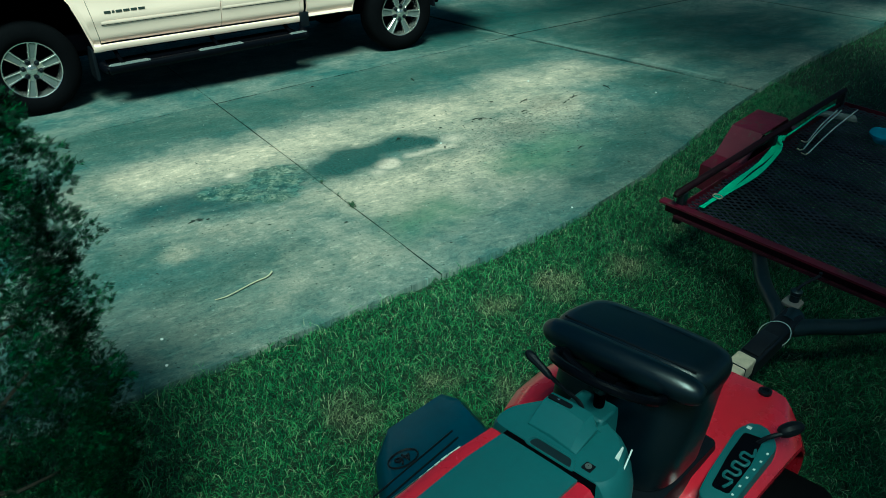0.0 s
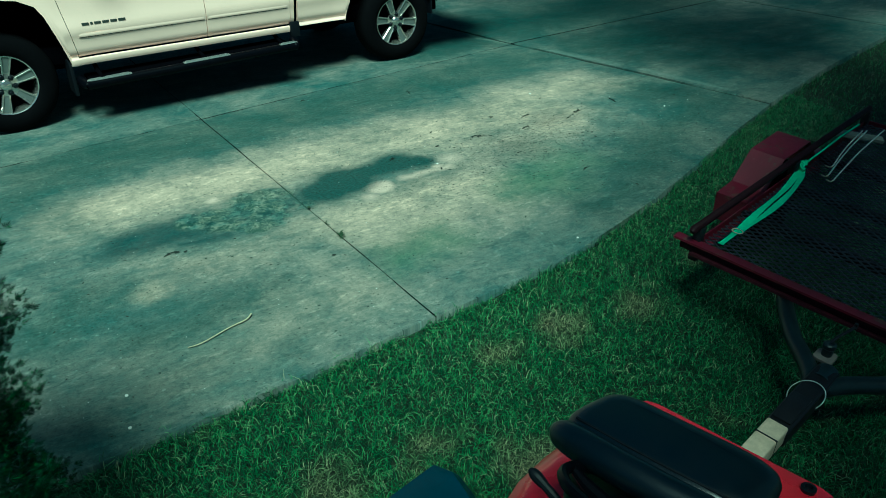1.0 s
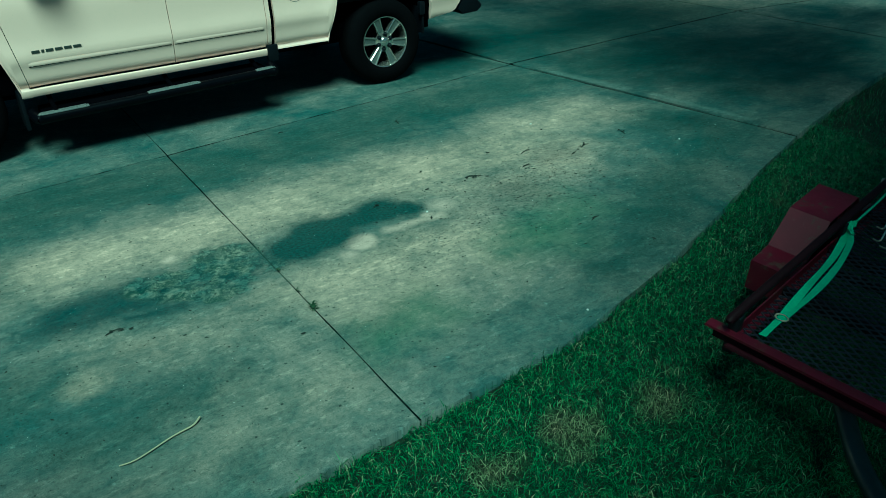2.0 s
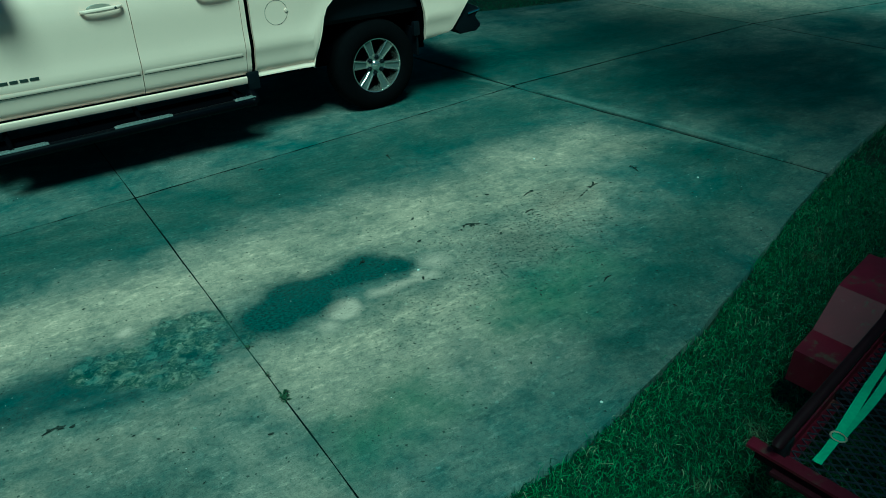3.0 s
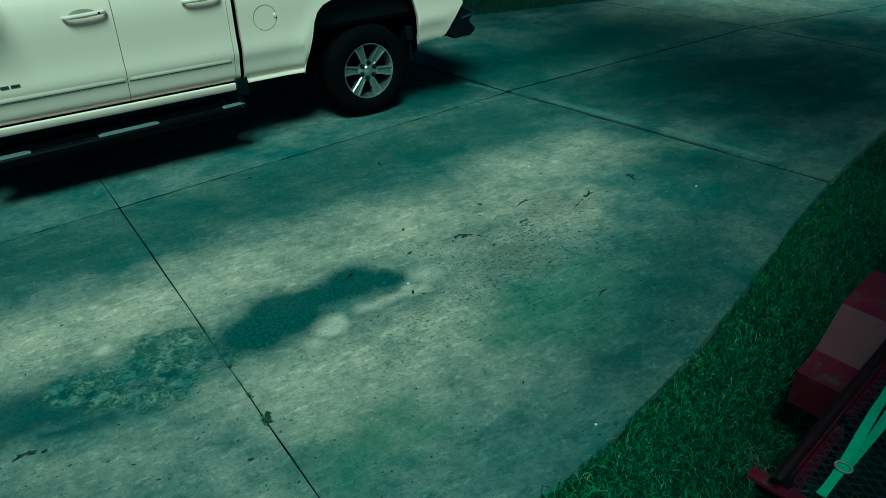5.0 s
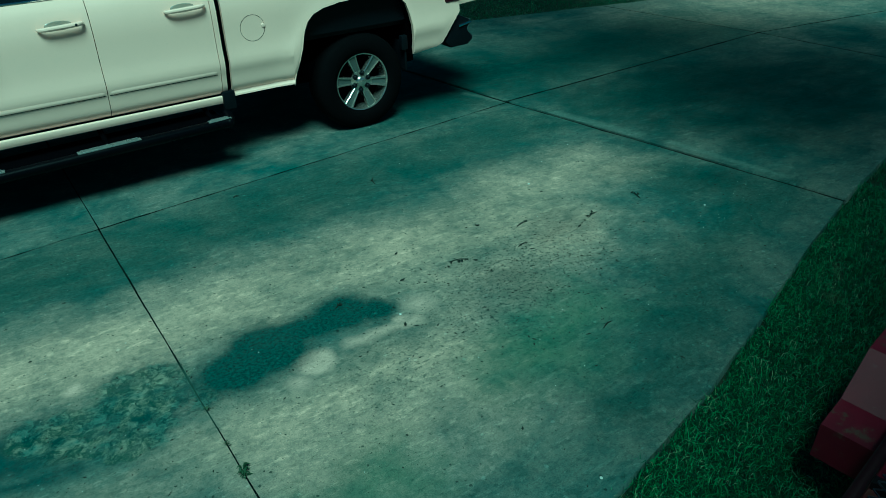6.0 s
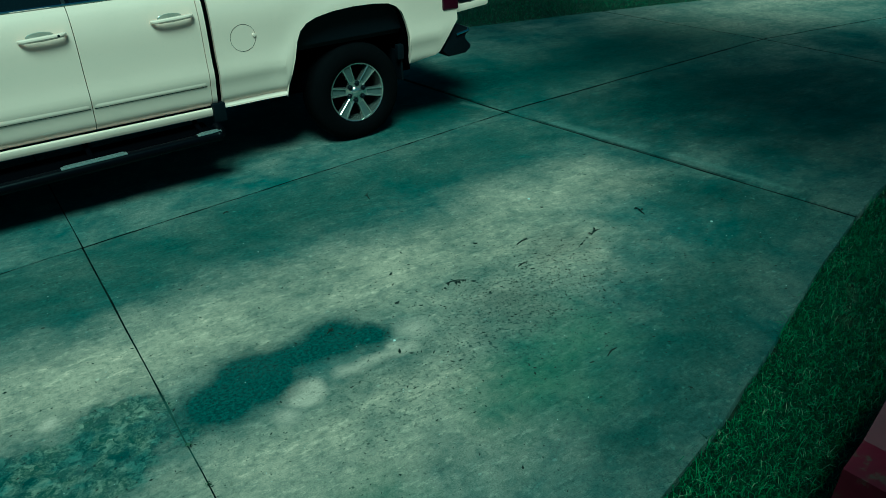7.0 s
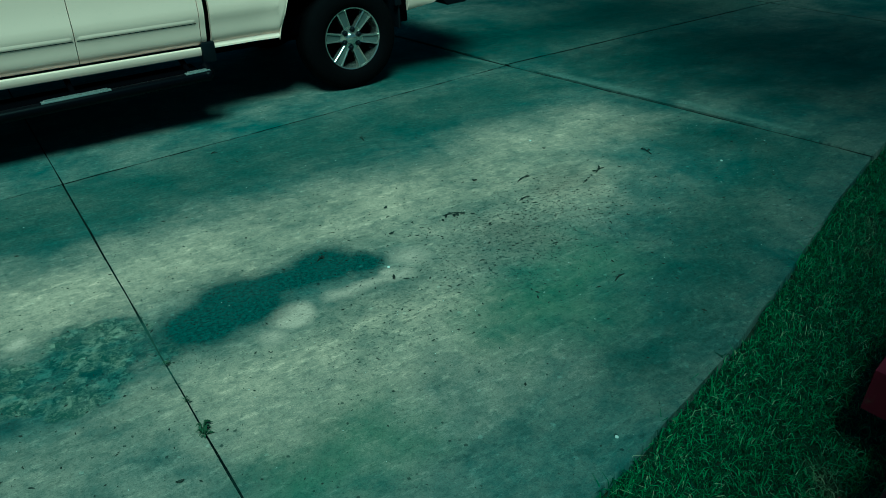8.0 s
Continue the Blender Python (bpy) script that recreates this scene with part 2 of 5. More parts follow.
    chips = m.ramp(m.noise(flat, 27.0, 7.0, 0.68), (0.515, 0.0), (0.565, 1.0))
    base = lay(base, 0.30, chips, m.vmath("MULTIPLY", base, (0.42, 0.52, 0.52)))
    algae = union(m, blob(m, p, -0.95, -3.32, -0.5, -3.12, 0.18, 0.5), blob(m, p, -2.15, -3.62, -1.9, -3.6, 0.12, 0.45))
    base = lay(base, 0.52, algae, (0.058, 0.140, 0.060))
    rustier = union(m, blob(m, p, -0.05, -2.42, 0.1, -2.40, 0.10, 0.3), blob(m, p, -0.65, -2.7, -0.6, -2.7, 0.1, 0.4))
    base = lay(base, 0.45, rustier, (0.17, 0.13, 0.10))
    # rough mossy crust beside the cross joint, breaking up at its border
    ragged = waver(15.0, 0.20, 9.0)
    crust = union(m, blob(m, ragged, -2.62, -2.44, -2.47, -2.50, 0.185, 0.06), blob(m, ragged, -2.88, -2.56, -2.62, -2.66, 0.165, 0.05), blob(m, ragged, -2.75, -2.74, -2.60, -2.76, 0.085, 0.04),
                  blob(m, ragged, -3.05, -2.48, -2.95, -2.50, 0.10, 0.05), blob(m, ragged, -2.40, -2.62, -2.30, -2.70, 0.055, 0.05))
    slick = union(m, blob(m, pf, -3.45, -2.56, -3.0, -2.56, 0.150, 0.12), blob(m, pf, -3.15, -2.75, -2.9, -2.78, 0.050, 0.08))
    spots = m.ramp(m.noise(ragged, 15.0, 9.0, 0.80), (0.45, 0.0), (0.53, 1.0))
    patchy = m.ramp(m.noise(flat, 6.5, 5.0, 0.6), (0.44, 0.0), (0.58, 1.0))
    moss = m.mix(spots, m.mix(patchy, (0.13, 0.20, 0.165), (0.33, 0.33, 0.24)), m.mix(patchy, (0.012, 0.046, 0.043), (0.045, 0.084, 0.058)))
    base = lay(base, 0.72, slick, m.mix(spots, (0.022, 0.062, 0.060), (0.009, 0.034, 0.034)))
    base = lay(base, 0.86, m.math("MULTIPLY", crust, m.ramp(mid, (0.40, 0.62), (0.52, 1.0))), moss)
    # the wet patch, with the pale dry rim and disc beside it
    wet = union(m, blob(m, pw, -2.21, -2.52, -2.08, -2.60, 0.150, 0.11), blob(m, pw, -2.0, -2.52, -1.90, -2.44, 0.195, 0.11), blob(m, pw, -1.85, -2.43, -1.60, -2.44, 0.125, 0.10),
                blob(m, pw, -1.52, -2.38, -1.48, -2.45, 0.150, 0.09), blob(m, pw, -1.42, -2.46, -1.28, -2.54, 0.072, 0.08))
    ring = union(m, blob(m, pw, -1.82, -2.73, -1.79, -2.71, 0.090, 0.05), blob(m, pw, -1.98, -2.84, -1.88, -2.80, 0.01, 0.10), blob(m, pw, -1.6, -2.69, -1.22, -2.70, 0.025, 0.07), blob(m, pw, -1.14, -2.66, -1.13, -2.50, 0.025, 0.13), blob(m, pw, -1.30, -2.66, -1.28, -2.65, 0.03, 0.06),
                 blob(m, pw, -2.83, -2.25, -2.79, -2.23, 0.028, 0.04))
    base = lay(base, 0.80, ring, (0.67, 0.49, 0.385))
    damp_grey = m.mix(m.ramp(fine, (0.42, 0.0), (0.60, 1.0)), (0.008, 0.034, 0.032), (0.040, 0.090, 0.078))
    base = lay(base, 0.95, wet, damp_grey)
    # drifts of black specks
    drift = union(m, blob(m, p, -0.85, -2.85, -0.2, -2.5, 0.30, 0.5), blob(m, p, -1.6, -3.1, -1.1, -2.9, 0.14, 0.5))
    specks = m.ramp(m.noise(flat, 46.0, 3.0, 0.6), (0.57, 0.0), (0.61, 1.0))
    base = lay(base, 0.80, m.math("MULTIPLY", drift, specks), (0.022, 0.040, 0.034))
    # broom marks, pores, grit and chips
    base = lay(base, 0.13, m.ramp(broom, (0.48, 0.0), (0.64, 1.0)), m.vmath("MULTIPLY", base, (0.38, 0.45, 0.45)))
    base = lay(base, 0.48, m.ramp(fine, (0.36, 1.0), (0.47, 0.0)), m.vmath("MULTIPLY", base, (0.28, 0.35, 0.35)))
    base = lay(base, 0.26, m.ramp(fine, (0.56, 0.0), (0.68, 1.0)), m.vmath("MULTIPLY", base, (1.75, 1.65, 1.65)))
    base = lay(base, 0.36, m.ramp(grain, (0.38, 1.0), (0.49, 0.0)), m.vmath("MULTIPLY", base, (0.26, 0.32, 0.32)))
    base = lay(base, 0.28, m.ramp(grain, (0.55, 0.0), (0.68, 1.0)), m.vmath("MULTIPLY", base, (1.9, 1.75, 1.75)))
    base = lay(base, 0.85, dots(30.0, 0.22), m.vmath("MULTIPLY", base, (0.16, 0.22, 0.22)))
    base = lay(base, 0.60, dots(21.0, 0.22, (3.7, 1.9, 0)), m.vmath("ADD", m.vmath("MULTIPLY", base, (1.5, 1.5, 1.5)), (0.05, 0.06, 0.055)))
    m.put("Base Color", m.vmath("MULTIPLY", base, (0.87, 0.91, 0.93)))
    m.put("Roughness", m.math("MULTIPLY_ADD", wet, -0.22, 0.86))
    m.put("Specular IOR Level", 0.3)
    rough = m.math("MULTIPLY", crust, m.math("MULTIPLY", spots, -1.2))
    m.bump(m.math("ADD", rough, m.math("ADD", m.math("MULTIPLY", fine, 0.7), m.math("MULTIPLY", grain, 0.3))), 0.45, 0.008)
    return m


def ground_material():
    m = Mat("lawn_soil", 0.95)
    p = m.coords()
    n = m.noise(p, 1.6, 6.0, 0.6)
    f = m.noise(p, 60.0, 5.0, 0.7)
    c = m.mix(m.ramp(n, (0.38, 0.0), (0.62, 1.0)), (0.006, 0.012, 0.006), (0.014, 0.026, 0.011))
    c = m.mix(m.ramp(f, (0.42, 0.0), (0.6, 1.0)), c, (0.030, 0.040, 0.018))
    m.put("Base Color", c)
    m.bump(f, 0.8, 0.03)
    return m


def grass_material():
    m = Mat("grass_blades", 0.5)
    g = m.nt.nodes.new("ShaderNodeNewGeometry")
    patch = m.noise(m.vmath("MULTIPLY", g.outputs["Position"], (1, 1, 0)), 2.3, 4.0, 0.6)
    r = g.outputs["Random Per Island"]
    green = m.ramp(r, (0.0, (0.003, 0.013, 0.006)), (0.40, (0.012, 0.050, 0.017)), (0.70, (0.052, 0.150, 0.042)), (0.92, (0.135, 0.27, 0.090)), (0.985, (0.26, 0.30, 0.16)), (1.0, (0.42, 0.40, 0.25)))
    dry = m.ramp(r, (0.0, (0.03, 0.05, 0.02)), (0.5, (0.20, 0.18, 0.10)), (1.0, (0.48, 0.38, 0.25)))
    here = m.vmath("MULTIPLY", g.outputs["Position"], (1, 1, 0))
    here = m.vmath("ADD", here, m.vmath("MULTIPLY", m.vmath("SUBTRACT", m.node("ShaderNodeTexNoise", Vector=here, Scale=6.0, Detail=4.0).outputs["Color"], (0.5, 0.5, 0.5)), (0.35, 0.35, 0)))
    bare = union(m, blob(m, here, -1.93, -4.62, -1.80, -4.62, 0.05, 0.2), blob(m, here, -2.30, -4.66, -2.22, -4.62, 0.03, 0.2), blob(m, here, -2.62, -5.30, -2.50, -5.26, 0.06, 0.2), blob(m, here, -3.3, -4.95, -3.25, -4.9, 0.02, 0.25), blob(m, here, -1.45, -4.75, -1.35, -4.7, 0.02, 0.25))
    m.put("Base Color", m.mix(m.math("MULTIPLY", m.math("MAXIMUM", bare, m.ramp(patch, (0.60, 0.0), (0.76, 0.8))), 0.8), green, dry))
    m.put("Specular IOR Level", 0.35)
    return m


def paint_material(name, color, rough=0.22, coat=0.8, dirt=(0.25, 0.24, 0.2), amount=0.12):
    m = Mat(name, rough)
    p = m.coords()
    n = m.noise(p, 3.0, 6.0, 0.65)
    f = m.noise(p, 70.0, 3.0, 0.6)
    c = m.mix(m.math("MULTIPLY", m.ramp(n, (0.5, 0.0), (0.8, 1.0)), amount), color, dirt)
    c = m.mix(m.math("MULTIPLY", m.ramp(f, (0.62, 0.0), (0.75, 1.0)), amount), c, dirt)
    m.put("Base Color", c)
    m.put("Roughness", m.math("MULTIPLY_ADD", n, 0.16, rough - 0.06))
    m.put("Coat Weight", coat)
    m.put("Coat Roughness", 0.08)
    return m


def plain_material(name, color, rough, metal=0.0, vary=0.25, scale=14.0, bump=0.12, dist=0.003, spec=0.5):
    m = Mat(name, rough, metal)
    m.put("Specular IOR Level", spec)
    p = m.coords()
    n = m.noise(p, scale, 6.0, 0.65)
    big = m.noise(p, scale * 0.18, 4.0, 0.6)
    lo = tuple(v * (1 - vary) for v in color)
    hi = tuple(min(1.0, v * (1 + vary)) for v in color)
    c = m.mix(n, lo, hi)
    c = m.mix(m.math("MULTIPLY", m.ramp(big, (0.45, 0.0), (0.7, 1.0)), vary), c, tuple(v * 0.6 for v in color))
    m.put("Base Color", c)
    m.put("Roughness", m.math("MULTIPLY_ADD", big, 0.25, rough - 0.12))
    if bump:
        m.bump(n, bump, dist)
    return m


def rusty_paint():
    m = Mat("rusty_red_paint", 0.5)
    p = m.coords()
    n = m.noise(p, 9.0, 7.0, 0.7)
    big = m.noise(p, 2.4, 5.0, 0.6)
    c = m.mix(m.ramp(big, (0.35, 0.0), (0.7, 1.0)), (0.115, 0.0012, 0.021), (0.050, 0.001, 0.011))
    c = m.mix(m.ramp(n, (0.56, 0.0), (0.64, 1.0)), c, (0.075, 0.045, 0.034))
    c = m.mix(m.ramp(n, (0.30, 0.8), (0.36, 0.0)), c, (0.12, 0.035, 0.045))
    m.put("Base Color", c)
    m.put("Roughness", m.math("MULTIPLY_ADD", n, 0.5, 0.25))
    m.bump(n, 0.3, 0.004)
    return m


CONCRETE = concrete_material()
SOIL = ground_material()
GRASS = grass_material()
WHITE = paint_material("cream_white_car_paint", (1.0, 0.71, 0.585), 0.14, 1.0, (0.56, 0.43, 0.33), 0.12)
RED = paint_material("orange_red_mower_paint", (0.44, 0.006, 0.026), 0.25, 0.6, (0.22, 0.06, 0.04), 0.15)
RUST = rusty_paint()
LIPRED = plain_material("chipped_dark_red", (0.040, 0.006, 0.014), 0.55, vary=0.95, scale=26, spec=0.3)
DARKRED = plain_material("blackened_red_paint", (0.014, 0.002, 0.006), 0.6, vary=0.6, scale=9, spec=0.2)
BLACK = plain_material("black_plastic", (0.004, 0.005, 0.008), 0.5, spec=0.18)
SATIN = plain_material("satin_black_tube", (0.0016, 0.0018, 0.0034), 0.3, spec=0.08)
PAD = plain_material("bright_step_metal", (0.40, 0.40, 0.39), 0.28, 0.6, vary=0.15, scale=50, bump=0.05)
RUBBER = plain_material("tyre_rubber", (0.0022, 0.0022, 0.0030), 0.9, bump=0.3, scale=40, spec=0.05)
DARK = plain_material("dark_underbody", (0.001, 0.001, 0.002), 0.95, spec=0.02)
GREY = plain_material("grey_mower_plastic", (0.040, 0.106, 0.114), 0.46, vary=0.12, scale=60, bump=0.1, dist=0.001)
VINYL = plain_material("black_seat_vinyl", (0.0012, 0.0040, 0.0080), 0.34, vary=0.2, scale=90, bump=0.2, dist=0.001, spec=0.55)
ALLOY = plain_material("polished_alloy", (0.72, 0.68, 0.63), 0.18, 0.9, vary=0.12, bump=0.04)
INLAY = plain_material("dull_alloy_inlay", (0.20, 0.21, 0.20), 0.45, 0.6, vary=0.2)
CHROME = plain_material("chrome", (0.75, 0.75, 0.74), 0.08, 1.0, vary=0.06, bump=0.0)
TUBE = plain_material("scuffed_dark_tube", (0.012, 0.020, 0.026), 0.42, 0.2, vary=0.6, scale=22)
SCUFF = plain_material("scuffed_plate", (0.24, 0.20, 0.18), 0.5, 0.2, vary=0.6, scale=24)
STEEL = plain_material("worn_dark_steel", (0.016, 0.016, 0.022), 0.5, 0.5, vary=0.5)
MESHSTEEL = plain_material("weathered_mesh_steel", (0.15, 0.14, 0.20), 0.32, 0.5, vary=0.95, scale=5)
GALV = plain_material("scuffed_pale_steel", (0.62, 0.50, 0.36), 0.55, 0.1, vary=0.45, scale=28)
WOOD = plain_material("weathered_board", (0.34, 0.32, 0.27), 0.8, vary=0.35, scale=20)
STRAP = plain_material("green_webbing", (0.02, 0.74, 0.38), 0.6, vary=0.25, scale=60)
CORD = plain_material("pale_cord", (0.62, 0.64, 0.60), 0.6)
BLUE = plain_material("blue_cloth", (0.05, 0.22, 0.34), 0.8, vary=0.4)
LAMP = plain_material("red_tail_lamp", (0.030, 0.002, 0.010), 0.12, vary=0.3, bump=0.0)
CHUTE = plain_material("navy_black_plastic", (0.004, 0.028, 0.052), 0.42, vary=0.2, scale=40, bump=0.1, dist=0.001, spec=0.22)
DIMGREY = plain_material("dim_moulded_plastic", (0.010, 0.018, 0.022), 0.45)
MARK = plain_material("pale_print", (0.72, 0.72, 0.68), 0.5, vary=0.1, bump=0.0)
BADGE = plain_material("dark_chrome_badge", (0.10, 0.11, 0.10), 0.3, 0.7, bump=0.0)
LEAF = plain_material("dry_leaf", (0.012, 0.018, 0.012), 0.8, vary=0.5)
TWIG = plain_material("pale_twig", (0.42, 0.37, 0.24), 0.8, vary=0.3)
GLASS = Mat("tinted_window_glass", 0.03, 0.0, (0.006, 0.008, 0.009))
GLASS.put("Coat Weight", 0.5)

# ---- ground, lawn, driveway ----
NEAR_EDGE = [(-9.0, -4.45), (-4.04, -4.345), (-3.0, -4.30), (-2.39, -4.256), (-1.97, -4.233), (-1.44, -4.195), (-1.0, -4.09), (-0.4, -3.935), (0.2, -3.735),
             (0.9, -3.49), (1.77, -3.22), (3.2, -2.86), (5.3, -2.45), (9.0, -1.95), (30.0, 0.8)]
FAR_EDGE = [(-9.0, 5.0), (0.0, 3.6), (3.04, 2.71), (4.38, 2.38), (5.23, 2.17), (6.7, 1.75), (9.0, 1.6), (30.0, 5.2)]
LONG_JOINT = [(-9.0, -1.22), (-2.322, -0.572), (1.34, -0.215), (5.17, -0.085), (7.35, -0.42), (9.0, -0.5), (30.0, 2.6)]


def lawn_z(x, y):
    """The lawn falls away gently from the driveway's near edge."""
    far = np.interp(x, [p[0] for p in NEAR_EDGE], [p[1] for p in NEAR_EDGE]) - y
    d = np.clip(far / 1.1, 0, 1)
    return -0.045 - 0.085 * d * d * (3 - 2 * d) - 0.02 * np.clip(far - 1.1, 0, 2.5)


bm = bmesh.new()
lines_x = [-260, -120, -60, -30, -18] + [-12 + 0.25 * k for k in range(105)] + [18, 24, 30, 60, 120, 260]
lines_y = [-260, -120, -60, -30, -15] + [-9 + 0.25 * k for k in range(65)] + [12, 20, 30, 60, 120, 260]
sheet(bm, [[(x, y, float(lawn_z(x, y))) for x in lines_x] for y in lines_y])
tagged(part("ground", bm, SOIL, smooth=60), "short green lawn with dry patches and bare soil", "lawn", kind="structure")


def slab(near, far, left, right, z, parent, ends=(0.010, 0.010), edge=(0.0, 0.012)):
    """One cast slab: left and right are its joints' lines ((x, y) near, (x, y) far)."""
    def along(table, x0, x1, n):
        return [(x0 + (x1 - x0) * i / n, curve_at(table, x0 + (x1 - x0) * i / n)) for i in range(n + 1)]
    n = max(8, int((right[0][0] - left[0][0]) / 0.12))
    low = along(near, left[0][0] + ends[0], right[0][0] - ends[1], n)
    top = along(far, left[1][0] + ends[0], right[1][0] - ends[1], n)
    m = 14
    rng = random.Random(int(left[0][0] * 100) + int(z * 1e4) + len(near))
    rows = []
    for j in range(m + 1):
        f = j / m
        row = []
        for i, (a, b) in enumerate(zip(low, top)):
            x, y = a[0] + (b[0] - a[0]) * f, a[1] + (b[1] - a[1]) * f
            if i in (0, n):
                x += rng.uniform(-0.003, 0.003)
            if j in (0, m):
                y += rng.uniform(-0.004, 0.004) + (edge[0] if j == 0 else -edge[1])
            row.append((x, y, z))
        rows.append(row)
    b = bmesh.new()
    sheet(b, rows)
    border = [e for e in b.edges if e.is_boundary]
    out = bmesh.ops.extrude_edge_only(b, edges=border)
    for v in out["geom"]:
        if isinstance(v, bmesh.types.BMVert):
            v.co.z = -0.12
    bmesh.ops.bevel(b, geom=[e for e in border if e.is_valid], offset=0.006, segments=2, affect="EDGES", profile=0.5)
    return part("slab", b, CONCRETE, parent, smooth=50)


driveway = thing("driveway", "weathered grey concrete driveway with stained slabs and tooled joints", "driveway", kind="structure")
J0 = ((-6.05, curve_at(NEAR_EDGE, -6.05)), (-5.95, curve_at(LONG_JOINT, -5.95)), (-5.9, curve_at(FAR_EDGE, -5.9)))
J1 = ((-2.370, curve_at(NEAR_EDGE, -2.370)), (-2.322, -0.572), (-2.27, curve_at(FAR_EDGE, -2.27)))
J2 = ((1.765, curve_at(NEAR_EDGE, 1.765)), (1.34, -0.215), (0.94, curve_at(FAR_EDGE, 0.94)))
J3 = ((5.22, curve_at(NEAR_EDGE, 5.22)), (5.17, -0.085), (4.93, curve_at(FAR_EDGE, 4.93)))
J4 = ((9.0, curve_at(NEAR_EDGE, 9.0)), (9.0, -0.5), (9.0, curve_at(FAR_EDGE, 9.0)))
JM = ((-9.0, -4.45), (-9.0, -1.22), (-9.0, 5.0))
JE = ((30.0, 0.8), (30.0, 2.6), (30.0, 5.2))
for a, b, zz in ((JM, J0, 0.0), (J0, J1, 0.0), (J1, J2, 0.0), (J2, J3, 0.009), (J3, J4, 0.009), (J4, JE, 0.0)):
    wide = lambda j: 0.0044 if j is J1 else 0.011 if j is J2 or j is J3 else 0.0075
    ends = (wide(a), wide(b))
    side = 0.011 if a is J2 or a is J3 else 0.007
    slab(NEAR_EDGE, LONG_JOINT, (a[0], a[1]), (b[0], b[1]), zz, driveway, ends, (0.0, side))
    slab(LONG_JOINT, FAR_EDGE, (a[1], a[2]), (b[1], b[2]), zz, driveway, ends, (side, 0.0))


def joint_filler(line, top=-0.0045):
    """Dark soil packed in a joint, just under the slabs' faces."""
    b = bmesh.new()
    rows = []
    for (x0, y0), (x1, y1) in zip(line, line[1:]):
        d = Vector((x1 - x0, y1 - y0, 0)).normalized()
        n = Vector((-d.y, d.x, 0)) * 0.02
        for px, py in ((x0, y0), (x1, y1)):
            rows.append([(px - n.x, py - n.y, top), (px + n.x, py + n.y, top), (px + n.x, py + n.y, -0.03), (px - n.x, py - n.y, -0.03)])
    sheet(b, rows, closed=True)
    part("joint_filler", b, SOILDARK, driveway, "dark soil packed in a joint", smooth=0)


def joint_soil():
    m = Mat("joint_soil", 0.95)
    q = m.coords()
    n = m.noise(q, 3.2, 7.0, 0.7)
    here = m.vmath("MULTIPLY", m.nt.nodes.new("ShaderNodeNewGeometry").outputs["Position"], (1, 1, 0))
    c = m.mix(m.ramp(n, (0.50, 0.0), (0.66, 1.0)), (0.002, 0.004, 0.004), (0.014, 0.024, 0.020))
    silt = m.math("MULTIPLY", blob(m, here, -2.36, -2.45, -2.37, -2.78, 0.10, 0.12), m.ramp(n, (0.38, 0.4), (0.5, 1.0)))
    m.put("Base Color", m.mix(silt, c, (0.045, 0.070, 0.056)))
    m.put("Specular IOR Level", 0.1)
    return m


SOILDARK = joint_soil()
for line, top in ((J0, -0.0045), (J1, -0.0045), (J2, -0.0045), (J3, 0.0062), (J4, -0.003)):
    joint_filler(line, top)
for k, top in enumerate((-0.0045, -0.0035, 0.0066, 0.0066, 0.0066, -0.0024)):
    joint_filler(LONG_JOINT[k:k + 2], top)


def grass_patch(count, x0, x1, y0, y1, keep, tall, seed):
    """Blades of grass, each a bent narrow strip."""
    rng = np.random.default_rng(seed)
    xy = rng.uniform((x0, y0), (x1, y1), (count, 2))
    xy = xy[keep(xy)]
    n = len(xy)
    a = rng.uniform(0, 2 * np.pi, n)
    lean = rng.uniform(0.5, 1.75, n)
    h = tall * rng.uniform(0.45, 1.15, n)
    w = rng.uniform(0.0010, 0.0025, n)
    d = np.stack([np.cos(a), np.sin(a)], 1)
    s = np.stack([-np.sin(a), np.cos(a)], 1) * w[:, None]
    z0 = lawn_z(xy[:, 0], xy[:, 1]) - 0.004
    V = np.zeros((n, 5, 3))
    mid, tip = xy + d * (h * lean * 0.3)[:, None], xy + d * (h * lean)[:, None]
    V[:, 0, :2], V[:, 1, :2] = xy - s, xy + s
    V[:, 2, :2], V[:, 3, :2] = mid + s * 0.8, mid - s * 0.8
    V[:, 4, :2] = tip
    V[:, :2, 2] = z0[:, None]
    V[:, 2:4, 2] = (z0 + h * 0.58)[:, None]
    V[:, 4, 2] = z0 + h * np.maximum(0.25, 1.05 - 0.5 * lean)
    base = np.arange(n)[:, None] * 5
    me = bpy.data.meshes.new("grass")
    quads = base + np.array([0, 1, 2, 3])
    tris = base + np.array([3, 2, 4])
    me.from_pydata(V.reshape(-1, 3).tolist(), [], quads.tolist() + tris.tolist())
    me.materials.append(GRASS.m)
    return new("grass", me)


def on_lawn(over):
    xs, ys = [p[0] for p in NEAR_EDGE], [p[1] for p in NEAR_EDGE]
    return lambda q: q[:, 1] < np.interp(q[:, 0], xs, ys) + over + 0.018 * np.sin(q[:, 0] * 23) + 0.012 * np.sin(q[:, 0] * 61 + 1)


def on_far_lawn(q):
    return q[:, 1] > np.interp(q[:, 0], [p[0] for p in FAR_EDGE], [p[1] for p in FAR_EDGE]) - 0.02


